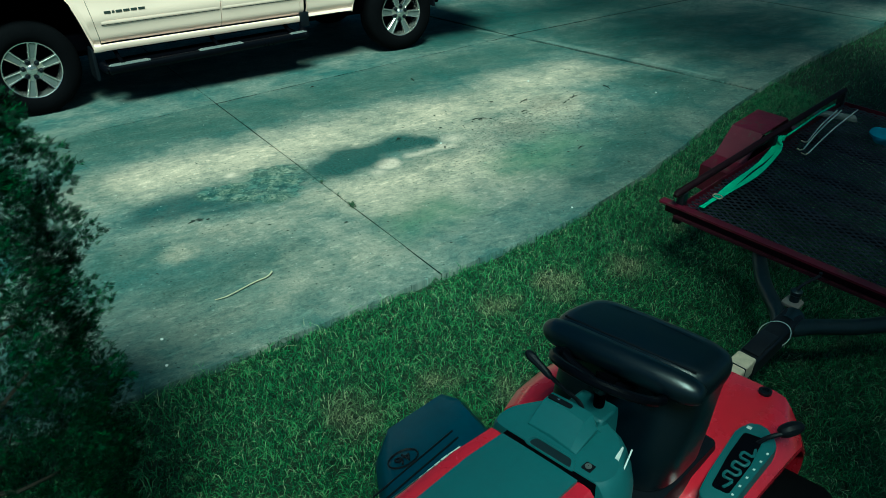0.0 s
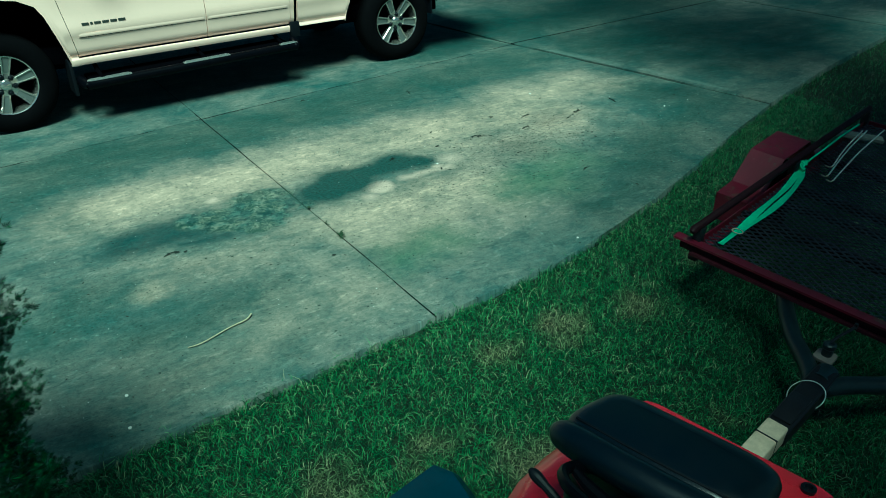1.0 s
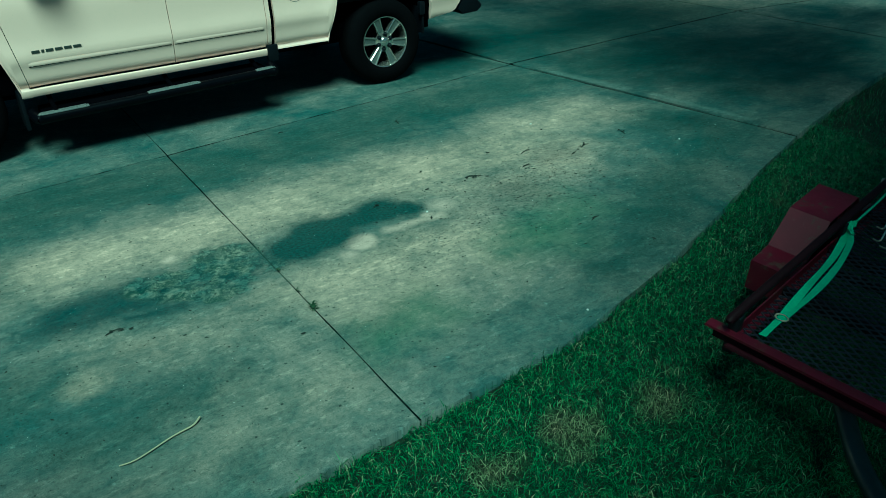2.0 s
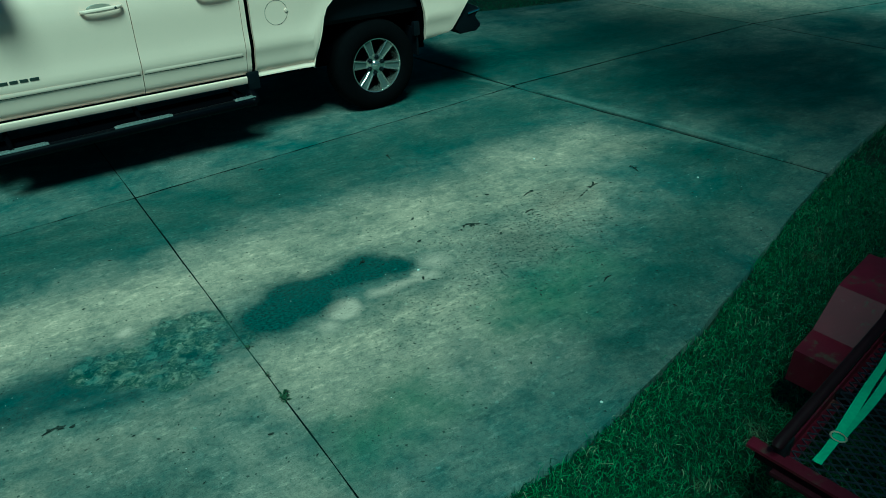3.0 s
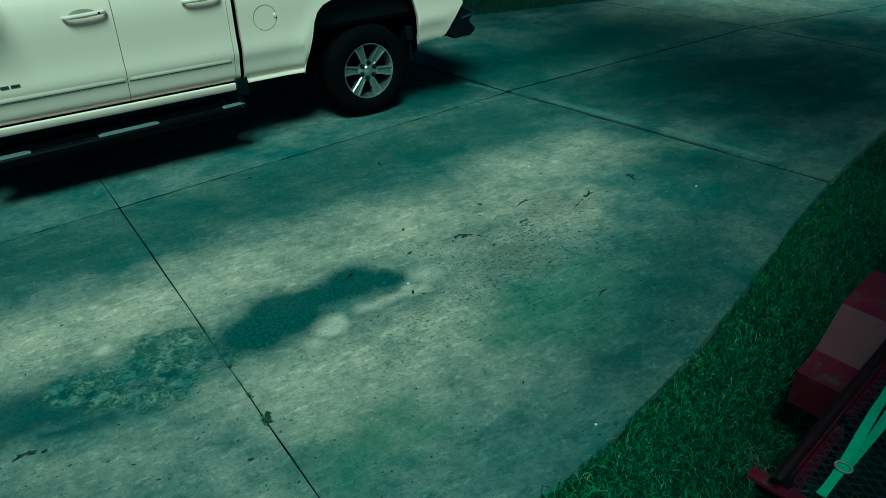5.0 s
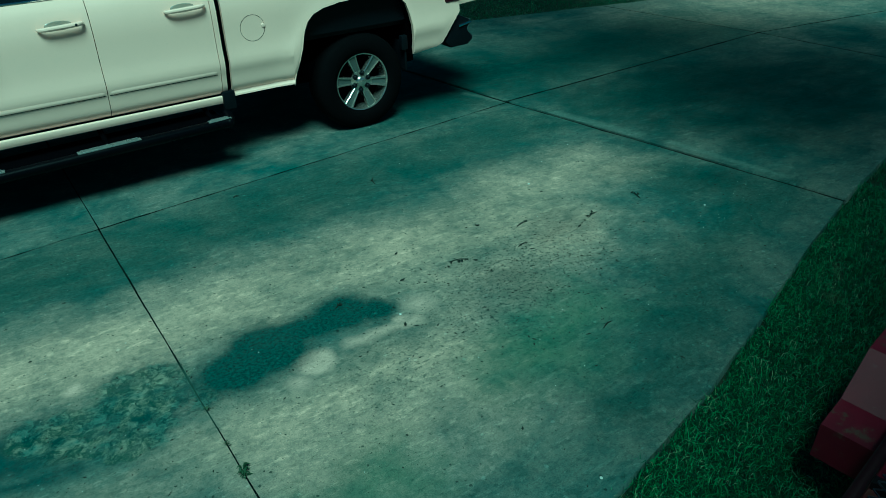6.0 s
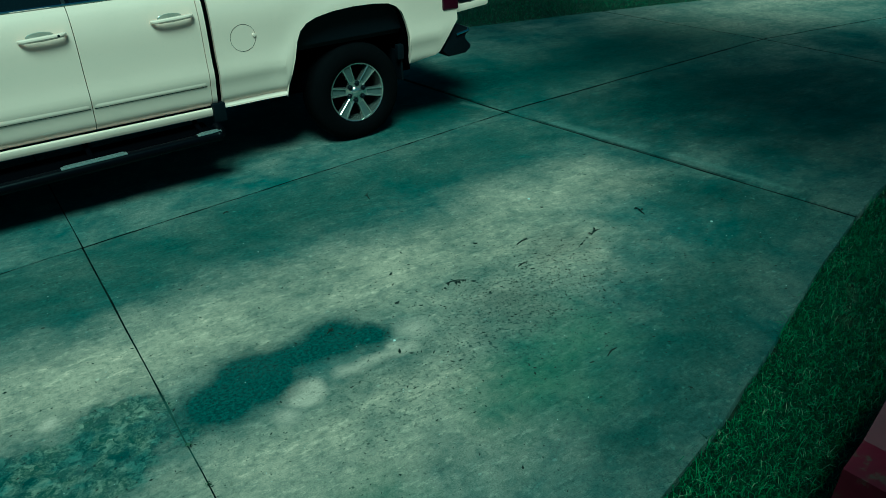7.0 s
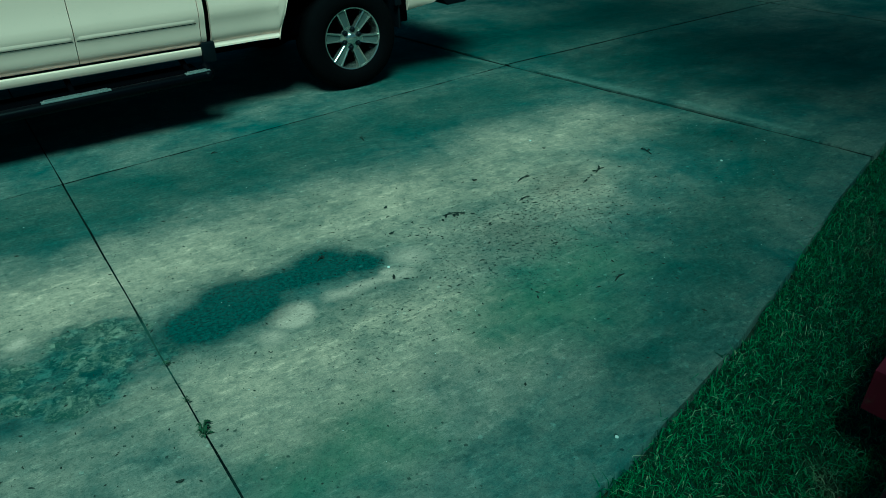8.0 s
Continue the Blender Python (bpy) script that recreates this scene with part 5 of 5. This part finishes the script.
    for a in (20, 160, 270):
        b = bmesh.new()
        ca, sa = math.cos(radians(a)), math.sin(radians(a))
        tube(b, [tuple(tilt @ Vector((0.03 * ca, 0.03 * sa, -0.03))), tuple(tilt @ Vector((0.10 * ca, 0.10 * sa, -0.015))), tuple(tilt @ Vector((0.125 * ca, 0.14 * sa, 0)))], [0.018, 0.014, 0.009], 8)
        part("spoke", b, SATIN, sw)
    b = bmesh.new()
    tube(b, [tuple(tilt @ Vector((0, 0, 0.0))), tuple(tilt @ Vector((0, 0, -0.04))), (0.30, 0.01, 0.95)], [0.028, 0.016, 0.013], 14)
    part("steering_column", b, DARK, sw)
    # throttle lever with its pale sign
    b = bmesh.new()
    prism(b, [(0.365, 0.126), (0.408, 0.134), (0.410, 0.146), (0.365, 0.130)], 0.925, 0.9485, "z")
    part("throttle_sign", b, MARK, d, "pale wedge-shaped throttle mark")
    b = bmesh.new()
    tube(b, [(0.425, 0.165, 0.925), (0.395, 0.160, 0.948), (0.365, 0.152, 0.955)], 0.0022, 8)
    part("throttle_lever", b, MARK, d, "pale throttle lever")
    # bonnet
    def bonnet(y0, y1, name, mat, label, lift=0.0, edge=0.0):
        q = bmesh.new()
        rows = []
        for x, z, k in ((0.525, 0.945, 1.0), (0.65, 0.95, 1.03), (0.85, 0.93, 1.08), (1.05, 0.88, 1.08), (1.2, 0.80, 1.0), (1.27, 0.68, 0.92), (1.28, 0.5, 0.9)):
            row = []
            for j in range(9):
                y = y0 + (y1 - y0) * j / 8
                row.append((x, y * k, z + lift - edge * (abs(y) / 0.2) ** 2))
            rows.append(row)
        sheet(q, rows)
        lip(q, (0, 0, -0.03))
        return part(name, q, mat, t, label, smooth=50)
    bonnet(-0.112, 0.112, "bonnet_top", GREY, "dark grey bonnet panel", 0.004, 0.006)
    for s in (1, -1):
        q = bmesh.new()
        rows = []
        for x, z, k in ((0.525, 0.942, 1.0), (0.65, 0.947, 1.03), (0.85, 0.927, 1.08), (1.05, 0.877, 1.08), (1.2, 0.797, 1.0), (1.26, 0.68, 0.92)):
            rows.append([(x, s * 0.114 * k, z - 0.004), (x, s * 0.13 * k, z + 0.003), (x, s * 0.148 * k, z + 0.0), (x, s * 0.168 * k, z - 0.025), (x, s * 0.180 * k, z - 0.055), (x, s * 0.184 * k, z - 0.078)])
        sheet(q, rows)
        lip(q, (0, -s * 0.01, 0))
        sp = part("bonnet_side", q, RED, t, "orange-red bonnet side with a pale name strip", smooth=40)
        q = bmesh.new()
        sheet(q, [[(x, s * 0.183 * k, z - 0.076), (x, s * 0.205 * k, z - 0.082), (x, s * 0.222 * k, z - 0.10), (x, s * 0.226 * k, z - 0.22), (x, s * 0.226 * k, z - 0.40)]
                  for x, z, k in ((0.525, 0.942, 1.0), (0.65, 0.947, 1.03), (0.85, 0.927, 1.08), (1.05, 0.877, 1.08), (1.2, 0.797, 1.0), (1.26, 0.68, 0.92))])
        lip(q, (0, -s * 0.01, 0))
        part("side_panel", q, GREY, t, "grey lower side panel", smooth=40)
        x = 0.60
        for w in (0.018, 0.012, 0.018, 0.015, 0.018, 0.018, 0.015, 0.012, 0.018, 0.015):
            q = bmesh.new()
            z = curve_at([(0.525, 0.942), (0.65, 0.947), (0.85, 0.927), (1.05, 0.877)], x)
            box(q, x, x + w, s * 0.166, s * 0.1855, z - 0.054, z - 0.040, 0.002)
            part("name_bar", q, MARK, sp, "pale lettering bar")
            x += w + 0.007
    b = bmesh.new()
    prism(b, rounded([(0.476, -0.050), (0.476, 0.074), (0.512, 0.092), (0.512, -0.056)], 3, 0.012), 0.930, 0.9495, "z", 0.003)
    gp = part("bonnet_grip", b, GREY, t, "moulded bonnet grip")
    b = bmesh.new()
    prism(b, rounded([(0.483, -0.040), (0.483, 0.066), (0.508, 0.080), (0.508, -0.044)], 3, 0.010), 0.935, 0.9505, "z")
    part("grip_recess", b, DIMGREY, gp, "dark finger recess")
    b = bmesh.new()
    prism(b, [(0.5065, -0.112), (0.5065, 0.150), (0.524, 0.150), (0.524, -0.112)], 0.60, 0.9455, "z")
    part("bonnet_gap", b, DARK, t)
    b = bmesh.new()
    box(b, 0.5, 1.25, -0.19, 0.19, 0.30, 0.62, 0.02)
    box(b, -0.5, 0.6, -0.16, 0.16, 0.25, 0.46, 0.02)
    tube(b, [(0.95, -0.4, 0.19), (0.95, 0.4, 0.19)], 0.022, 8)
    tube(b, [(-0.25, -0.38, 0.255), (-0.25, 0.38, 0.255)], 0.03, 8)
    part("chassis", b, DARK, t, "black chassis and axles")
    # cutting deck and discharge chute
    b = bmesh.new()
    prism(b, rounded([(0.02, -0.56), (0.0, 0.2), (0.15, 0.56), (0.55, 0.58), (0.72, 0.2), (0.70, -0.4), (0.55, -0.58)], 5, 0.1), 0.09, 0.23, "z", 0.03, 3)
    part("cutting_deck", b, BLACK, t, "black cutting deck shell")
    b = bmesh.new()
    secs = []
    for f in [k / 10 for k in range(11)]:
        y = -0.56 - 0.46 * f
        x0 = -0.03 - 0.20 * f + (0.05 * max(0, f - 0.8) / 0.2)
        x1 = 0.56 - 0.33 * f - (0.05 * max(0, f - 0.8) / 0.2)
        z = 0.255 - 0.10 * f ** 1.6
        n = 12
        row = []
        for k in range(n + 1):
            e = k / n
            edge = max(0, abs(e - 0.5) - 0.40) / 0.10
            row.append((x0 + (x1 - x0) * e, y, z - 0.05 * edge ** 2))
        secs.append(row)
    sheet(b, secs)
    lip(b, (0, 0, -0.05))
    ch = part("discharge_chute", b, CHUTE, t, "black plastic discharge chute with a moulded number", smooth=50)
    for k in range(2):
        b = bmesh.new()
        tube(b, [(0.06 - 0.02 * k, -0.72 - 0.05 * k, 0.242 - 0.012 * k), (0.50 - 0.03 * k, -0.68 - 0.05 * k, 0.246 - 0.012 * k)], 0.004, 6)
        part("rib", b, BLACK, ch)
    b = bmesh.new()
    tube(b, [(0.27 + 0.062 * math.cos(a), -0.795 + 0.044 * math.sin(a), 0.2325 + 0.009 * math.sin(a)) for a in [k * math.pi / 14 for k in range(28)]], 0.0035, 6, True)
    part("number_ring", b, BLACK, ch, "moulded oval ring")
    cu = bpy.data.curves.new("number", "FONT")
    cu.body, cu.size, cu.extrude, cu.align_x, cu.align_y = "46", 0.07, 0.002, "CENTER", "CENTER"
    tx = new("number", cu)
    tx.parent = ch
    tx.matrix_basis = pose(0.27, -0.795, 0.2330, 11, 0, 0)
    cu.materials.append(BLACK.m)
    tagged(tx, "moulded number 46")
    return t


lawn_tractor()
# ---- arborvitae shrub ----
def leaf_material():
    m = Mat("arborvitae_leaf", 0.6)
    r = m.island()
    c = m.ramp(r, (0.0, (0.0008, 0.0050, 0.0022)), (0.55, (0.0022, 0.013, 0.0040)), (0.86, (0.008, 0.042, 0.010)), (1.0, (0.030, 0.10, 0.020)))
    m.put("Base Color", c)
    m.put("Specular IOR Level", 0.12)
    return m


BARK = plain_material("dark_bark", (0.030, 0.026, 0.020), 0.9, vary=0.4, spec=0.1)


def shrub(cx, cy, radius, height, count, seed):
    z0 = float(lawn_z(cx, cy))
    t = thing("arborvitae_shrub", "dense dark green arborvitae shrub beside the driveway", "shrub", pose(cx, cy, z0))
    b = bmesh.new()
    tube(b, [(0, 0, -0.05), (0.01, 0.01, height * 0.5), (0, 0.02, height * 0.9)], [0.06, 0.04, 0.012], 8)
    part("trunk", b, BARK, t, "brown trunk inside the foliage")
    rng = np.random.default_rng(seed)

    def reach(a, z):
        f = z / height
        r = radius * (np.interp(f, [0, 0.06, 0.15, 0.35, 0.50, 0.62, 0.72, 0.80, 0.95, 1.0], [0.72, 0.82, 0.88, 0.98, 1.05, 1.00, 0.88, 0.74, 0.42, 0.10]))
        return r * (1 + 0.09 * np.sin(3 * a + 5 * z) + 0.08 * np.sin(7 * a - 9 * z) + 0.07 * np.sin(11 * a + 23 * z) + 0.05 * np.sin(17 * a - 31 * z))
    z = height * rng.uniform(0.01, 1.0, count) ** 0.9
    a = rng.uniform(0, 2 * np.pi, count)
    r = reach(a, z) * np.maximum(0.45, 1.0 - np.abs(rng.normal(0, 0.095, count)))
    p = np.stack([r * np.cos(a), r * np.sin(a), z], 1)
    out = np.stack([np.cos(a), np.sin(a), rng.uniform(0.1, 1.2, count)], 1) + rng.normal(0, 0.28, (count, 3))
    out /= np.linalg.norm(out, axis=1)[:, None]
    side = np.cross(out, rng.normal(0, 1, (count, 3)))
    side /= np.linalg.norm(side, axis=1)[:, None]
    flat = np.cross(out, side)
    size = rng.uniform(0.012, 0.029, count)[:, None]
    quads = []
    for j in range(7):        # a fan of narrow scales
        s = (j - 3) / 3
        d = out * (1 - 0.35 * abs(s)) + side * s * 0.75
        L = size * (1 - 0.35 * abs(s)) * rng.uniform(0.8, 1.15, (count, 1))
        o = p + out * size * 0.07 * (3 - abs(j - 3))
        w = np.cross(d, flat)
        w = w / np.linalg.norm(w, axis=1)[:, None] * size * 0.05
        quads.append(np.stack([o - w * 0.5, o + d * L * 0.55 + w, o + d * L, o + d * L * 0.55 - w], 1))
    V = np.concatenate(quads).reshape(-1, 3).tolist()
    F = np.arange(len(V)).reshape(-1, 4).tolist()
    me = bpy.data.meshes.new("foliage")
    me.from_pydata(V, [], F)
    me.materials.append(leaf_material().m)
    fo = new("foliage", me)
    fo.parent = t
    tagged(fo, "flat scaly green sprays", kind="stuff")
    for k in range(26):       # limbs that carry the sprays
        a = k * 2.4
        z = height * (0.05 + 0.85 * k / 26)
        r = float(reach(a, z)) * 0.85
        b = bmesh.new()
        tube(b, [(0, 0, z * 0.9), (r * 0.5 * math.cos(a), r * 0.5 * math.sin(a), z * 0.95), (r * math.cos(a), r * math.sin(a), z + 0.08)], [0.012, 0.008, 0.003], 5)
        part("limb", b, BARK, t)
    return t


shrub(-4.66, -4.95, 0.52, 2.05, 62000, 21)
# ---- small things lying on the driveway ----
def leaf_mesh(length, width, curl, name="leaf"):
    b = bmesh.new()
    rows = []
    for k in range(7):
        f = k / 6
        w = width * math.sin(math.pi * min(1, f * 0.97 + 0.03)) ** 0.8 * 0.5
        z = 0.003 + curl * (f - 0.5) ** 2
        rows.append([(length * (f - 0.5), -w, z + curl * 0.3), (length * (f - 0.5), 0, z), (length * (f - 0.5), w, z + curl * 0.35)])
    sheet(b, rows)
    lip(b, (0, 0, -0.0015))
    return mesh_of(name, b, LEAF)


LEAVES = [leaf_mesh(0.075, 0.03, 0.02), leaf_mesh(0.05, 0.022, 0.03), leaf_mesh(0.035, 0.018, 0.015)]
rng = random.Random(8)


def fallen_leaf(x, y, kind, turn, scale=1.0):
    ob = new("leaf", LEAVES[kind])
    ob.matrix_basis = pose(x, y, 0.001, rng.uniform(-8, 8), rng.uniform(-8, 8), turn) @ Matrix.Scale(scale * 0.72, 4)
    return tagged(ob, "small curled dry leaf on the concrete", "leaf", "leaves on the driveway")


for x, y, k, a, s in ((-0.79, -2.37, 2, 80, 1.0), (-0.62, -2.40, 2, 140, 1.0),
                      (-1.08, -2.335, 2, 0, 1.2), (-1.49, -2.35, 1, 110, 0.8), (-1.30, -2.72, 1, 60, 0.9), (-3.18, -2.85, 2, 15, 1.0), (-2.5, -3.4, 2, 0, 1.0),
                      (0.15, -2.45, 1, 10, 0.8), (0.35, -2.35, 1, 60, 0.8), (-0.35, -2.05, 1, 130, 0.8), (-0.95, -2.05, 2, 20, 1.0), (-0.62, -2.55, 2, 45, 1.0)):
    fallen_leaf(x, y, k, a, s)
for k in range(34):
    x = rng.gauss(-0.2, 1.1)
    y = rng.gauss(-2.4, 0.55)
    if y > -0.6 or y < curve_at(NEAR_EDGE, x) + 0.1:
        continue
    fallen_leaf(x, y, rng.choice((1, 2, 2)), rng.uniform(0, 360), rng.uniform(0.3, 0.6))

# dark sprigs broken off a tree
def sprig(x, y, turn, size, n):
    t = thing("sprig", "small dark broken sprig on the concrete", "twig", pose(x, y, 0.0, 0, 0, turn), "sprigs on the driveway")
    b = bmesh.new()
    tube(b, smooth_line([(-size, 0, 0.004), (0, size * 0.12, 0.010), (size, -size * 0.05, 0.006)], 8), [0.0022, 0.0026, 0.003, 0.003, 0.0028, 0.0024, 0.002, 0.001], 5)
    part("stem", b, LEAF, t)
    for k in range(n):
        f = rng.uniform(-0.9, 0.9) * size
        a = rng.uniform(20, 160) * rng.choice((-1, 1))
        L = size * rng.uniform(0.25, 0.6)
        b = bmesh.new()
        c, s = math.cos(radians(a)), math.sin(radians(a))
        b.faces.new([b.verts.new(q) for q in ((f, 0, 0.008), (f + L * 0.5 * c - 0.25 * L * s, L * 0.5 * s + 0.25 * L * c, 0.016), (f + L * c, L * s, 0.007), (f + L * 0.5 * c + 0.25 * L * s, L * 0.5 * s - 0.25 * L * c, 0.012))])
        lip(b, (0, 0, -0.0015))
        part("leaf", b, LEAF, t, smooth=0)


sprig(-0.70, -2.345, -20, 0.06, 6)
sprig(-0.11, -2.205, 10, 0.05, 4)
sprig(0.77, -2.345, 70, 0.05, 5)
sprig(-1.49, -2.355, 30, 0.03, 4)
sprig(0.33, -2.38, 15, 0.05, 3)
sprig(-0.28, -2.42, 5, 0.04, 3)
sprig(-3.25, -2.83, 5, 0.05, 5)
sprig(-0.48, -3.33, 15, 0.04, 2)
sprig(-0.52, -1.02, 70, 0.06, 1)
sprig(-1.42, -0.66, 0, 0.02, 2)

# pale bent twig
b = bmesh.new()
line = smooth_line([(-3.47, -3.80, 0.006), (-3.40, -3.81, 0.012), (-3.25, -3.76, 0.010), (-3.16, -3.745, 0.012), (-3.12, -3.715, 0.016)], 18)
tube(b, line, [0.0025 + 0.002 * k / 17 for k in range(18)], 6)
tagged(part("twig", b, TWIG), "pale bent twig lying on the concrete", "twig")

# pebbles
for k, (x, y, s) in enumerate(((-3.80, -3.99, 0.008), (-3.84, -4.21, 0.008), (-1.24, -4.06, 0.007), (-1.27, -2.62, 0.007), (0.32, -1.75, 0.008), (1.0, -2.72, 0.007))):
    b = bmesh.new()
    bmesh.ops.create_icosphere(b, subdivisions=2, radius=s)
    for v in b.verts:
        v.co *= 1 + 0.3 * noise.noise(v.co * 90 + Vector((k, 0, 0)))
        v.co.z *= 0.6
    tagged(part("pebble", b, MARK, None, "", pose(x, y, s * 0.5)), "small pale pebble on the concrete", "pebble", "pebbles on the driveway")

# weeds rooted in the cross joint
WEED = plain_material("weed_leaf", (0.03, 0.055, 0.02), 0.7, vary=0.4, bump=0.0)


def weed(x, y, size, n):
    t = thing("weed", "small green weed growing in the concrete joint", "weed", pose(x, y, 0.0), "weeds in the joint")
    b = bmesh.new()
    for k in range(n):
        a = rng.uniform(0, 6.28)
        L = size * rng.uniform(0.5, 1.0)
        c, s = math.cos(a), math.sin(a)
        h = rng.uniform(0.006, 0.03)
        w = L * 0.16
        vs = [b.verts.new(p) for p in ((0, 0, -0.004), (L * 0.5 * c - w * s, L * 0.5 * s + w * c, h), (L * c, L * s, h * 0.6), (L * 0.5 * c + w * s, L * 0.5 * s - w * c, h))]
        b.faces.new(vs)
    part("leaves", b, WEED, t, smooth=0)


weed(-2.355, -3.19, 0.042, 18)
weed(-2.36, -3.23, 0.035, 12)
weed(-2.345, -2.75, 0.03, 10)
weed(-2.36, -3.02, 0.02, 8)

# grit strewn over the slabs
R = np.random.default_rng(5)
V, F = [], []
for k in range(5200):
    x, y = (R.uniform(-4.2, 3.5), R.normal(-2.5, 0.9)) if k % 3 else (R.normal(-0.45, 0.5), R.normal(-2.68, 0.28))
    if y > 0.3 or y < curve_at(NEAR_EDGE, x) + 0.03:
        continue
    s = R.uniform(0.001, 0.0026) + 0.003 * R.uniform(0, 1) ** 8
    a = R.uniform(0, 6.28)
    e = R.uniform(1, 3.2)
    c, sn = math.cos(a) * s, math.sin(a) * s
    n = len(V)
    V += [(x + c * e, y + sn * e, 0.002), (x - sn, y + c, 0.002), (x - c * e, y - sn * e, 0.002), (x + sn, y - c, 0.002), (x, y, 0.002 + s * 0.9)]
    F += [(n, n + 1, n + 4), (n + 1, n + 2, n + 4), (n + 2, n + 3, n + 4), (n + 3, n, n + 4)]
me = bpy.data.meshes.new("grit")
me.from_pydata(V, [], F)
me.materials.append(LEAF.m)
tagged(new("grit", me), "dark grit and leaf crumbs strewn over the concrete", "grit", kind="stuff")

V, F = [], []
for k in range(420):
    x = R.uniform(-4.2, 3.5)
    y = R.normal(-2.6, 0.9)
    if y > 0.3 or y < curve_at(NEAR_EDGE, x) + 0.03:
        continue
    s = R.uniform(0.0008, 0.0026)
    n = len(V)
    V += [(x + s, y, 0.002), (x, y + s, 0.002), (x - s, y, 0.002), (x, y - s, 0.002), (x, y, 0.002 + s * 1.1)]
    F += [(n, n + 1, n + 4), (n + 1, n + 2, n + 4), (n + 2, n + 3, n + 4), (n + 3, n, n + 4)]
me = bpy.data.meshes.new("pale_grit")
me.from_pydata(V, [], F)
me.materials.append(MARK.m)
tagged(new("pale_grit", me), "pale grit and stone chips strewn over the concrete", "grit", kind="stuff")

# ---- unseen trees added to shade the lawn, trailer and far slabs ----
def unseen_shade_tree(x, y, crown, seed):
    z0 = float(lawn_z(x, y))
    t = thing("unseen_shade_tree", "unseen broad leafy tree added to cast shade", "tree", pose(x, y, z0))
    b = bmesh.new()
    tube(b, [(0, 0, -0.1), (0.02, 0.03, 0.5), (0.0, 0.1, 1.6), (0.0, 0.3, 2.6), (0.0, 0.5, 3.6), (0.0, 0.7, 4.8)], [0.30, 0.22, 0.19, 0.15, 0.09, 0.03], 12)
    part("trunk", b, WOOD, t, "grey-brown trunk")
    R = np.random.default_rng(seed)
    V, F = [], []
    for cx, cy, cz, rx, ry, rz, count in crown:
        b = bmesh.new()
        tube(b, smooth_line([(0.0, 0.2, 1.9), (cx * 0.5, cy * 0.5, cz * 0.78), (cx, cy, cz)], 8), [0.09, 0.08, 0.07, 0.06, 0.045, 0.035, 0.025, 0.012], 7)
        part("limb", b, WOOD, t)
        for k in range(count):
            d = R.normal(0, 1, 3)
            d /= np.linalg.norm(d)
            c = np.array([cx, cy, cz]) + d * np.array([rx, ry, rz]) * R.uniform(0.25, 1.0) ** 0.5
            u = R.normal(0, 1, 3)
            u /= np.linalg.norm(u)
            w = np.cross(u, R.normal(0, 1, 3))
            w /= np.linalg.norm(w)
            s = R.uniform(0.09, 0.17)
            n = len(V)
            V += [c - u * s, c + w * s * 0.5, c + u * s, c - w * s * 0.5]
            F.append((n, n + 1, n + 2, n + 3))
    me = bpy.data.meshes.new("crown")
    me.from_pydata([tuple(v) for v in V], [], F)
    me.materials.append(GRASS.m)
    c = new("crown", me)
    c.parent = t
    tagged(c, "green leafy crown", kind="stuff")


unseen_shade_tree(0.4, -8.9, [(-3.1, -0.3, 3.7, 1.1, 1.1, 0.7, 1700), (-3.6, 0.7, 3.8, 0.7, 0.7, 0.6, 600), (-3.3, 1.3, 3.9, 0.6, 0.6, 0.5, 70), (-2.0, 1.2, 4.0, 1.0, 1.0, 0.7, 400), (-1.7, 2.15, 4.0, 1.0, 0.7, 0.6, 460), (-0.8, 2.65, 4.0, 1.0, 0.75, 0.6, 620),
                      (-0.2, 2.5, 4.0, 1.1, 0.85, 0.7, 760), (0.6, 2.6, 4.2, 1.3, 1.2, 0.9, 1300), (0.6, 0.6, 4.6, 1.4, 1.3, 1.0, 600), (-2.7, 2.0, 4.0, 0.75, 0.6, 0.5, 320), (-5.3, 1.3, 4.1, 0.9, 0.8, 0.5, 230), (1.7, 3.1, 4.3, 1.2, 0.9, 0.7, 900)], 31)
unseen_shade_tree(6.5, -3.5, [(-5.5, -0.8, 4.4, 1.0, 0.9, 0.7, 170), (-4.6, -0.7, 4.4, 1.1, 1.0, 0.7, 260), (-3.6, -0.6, 4.4, 1.1, 1.0, 0.7, 280), (-4.8, 0.3, 4.4, 1.1, 1.0, 0.7, 230), (-3.7, 0.5, 4.4, 1.1, 1.0, 0.7, 260), (-2.6, 0.0, 4.6, 1.2, 1.1, 0.8, 320),
                       (-4.9, 1.7, 4.4, 1.1, 0.9, 0.7, 200), (-3.4, 1.8, 4.4, 1.2, 1.0, 0.7, 240), (-4.9, 3.4, 4.4, 1.2, 1.0, 0.7, 280), (-3.4, 3.6, 4.4, 1.2, 1.0, 0.7, 320), (-4.6, 4.9, 4.4, 1.2, 1.0, 0.7, 420), (-3.0, 4.9, 4.4, 1.2, 1.0, 0.7, 420)], 32)
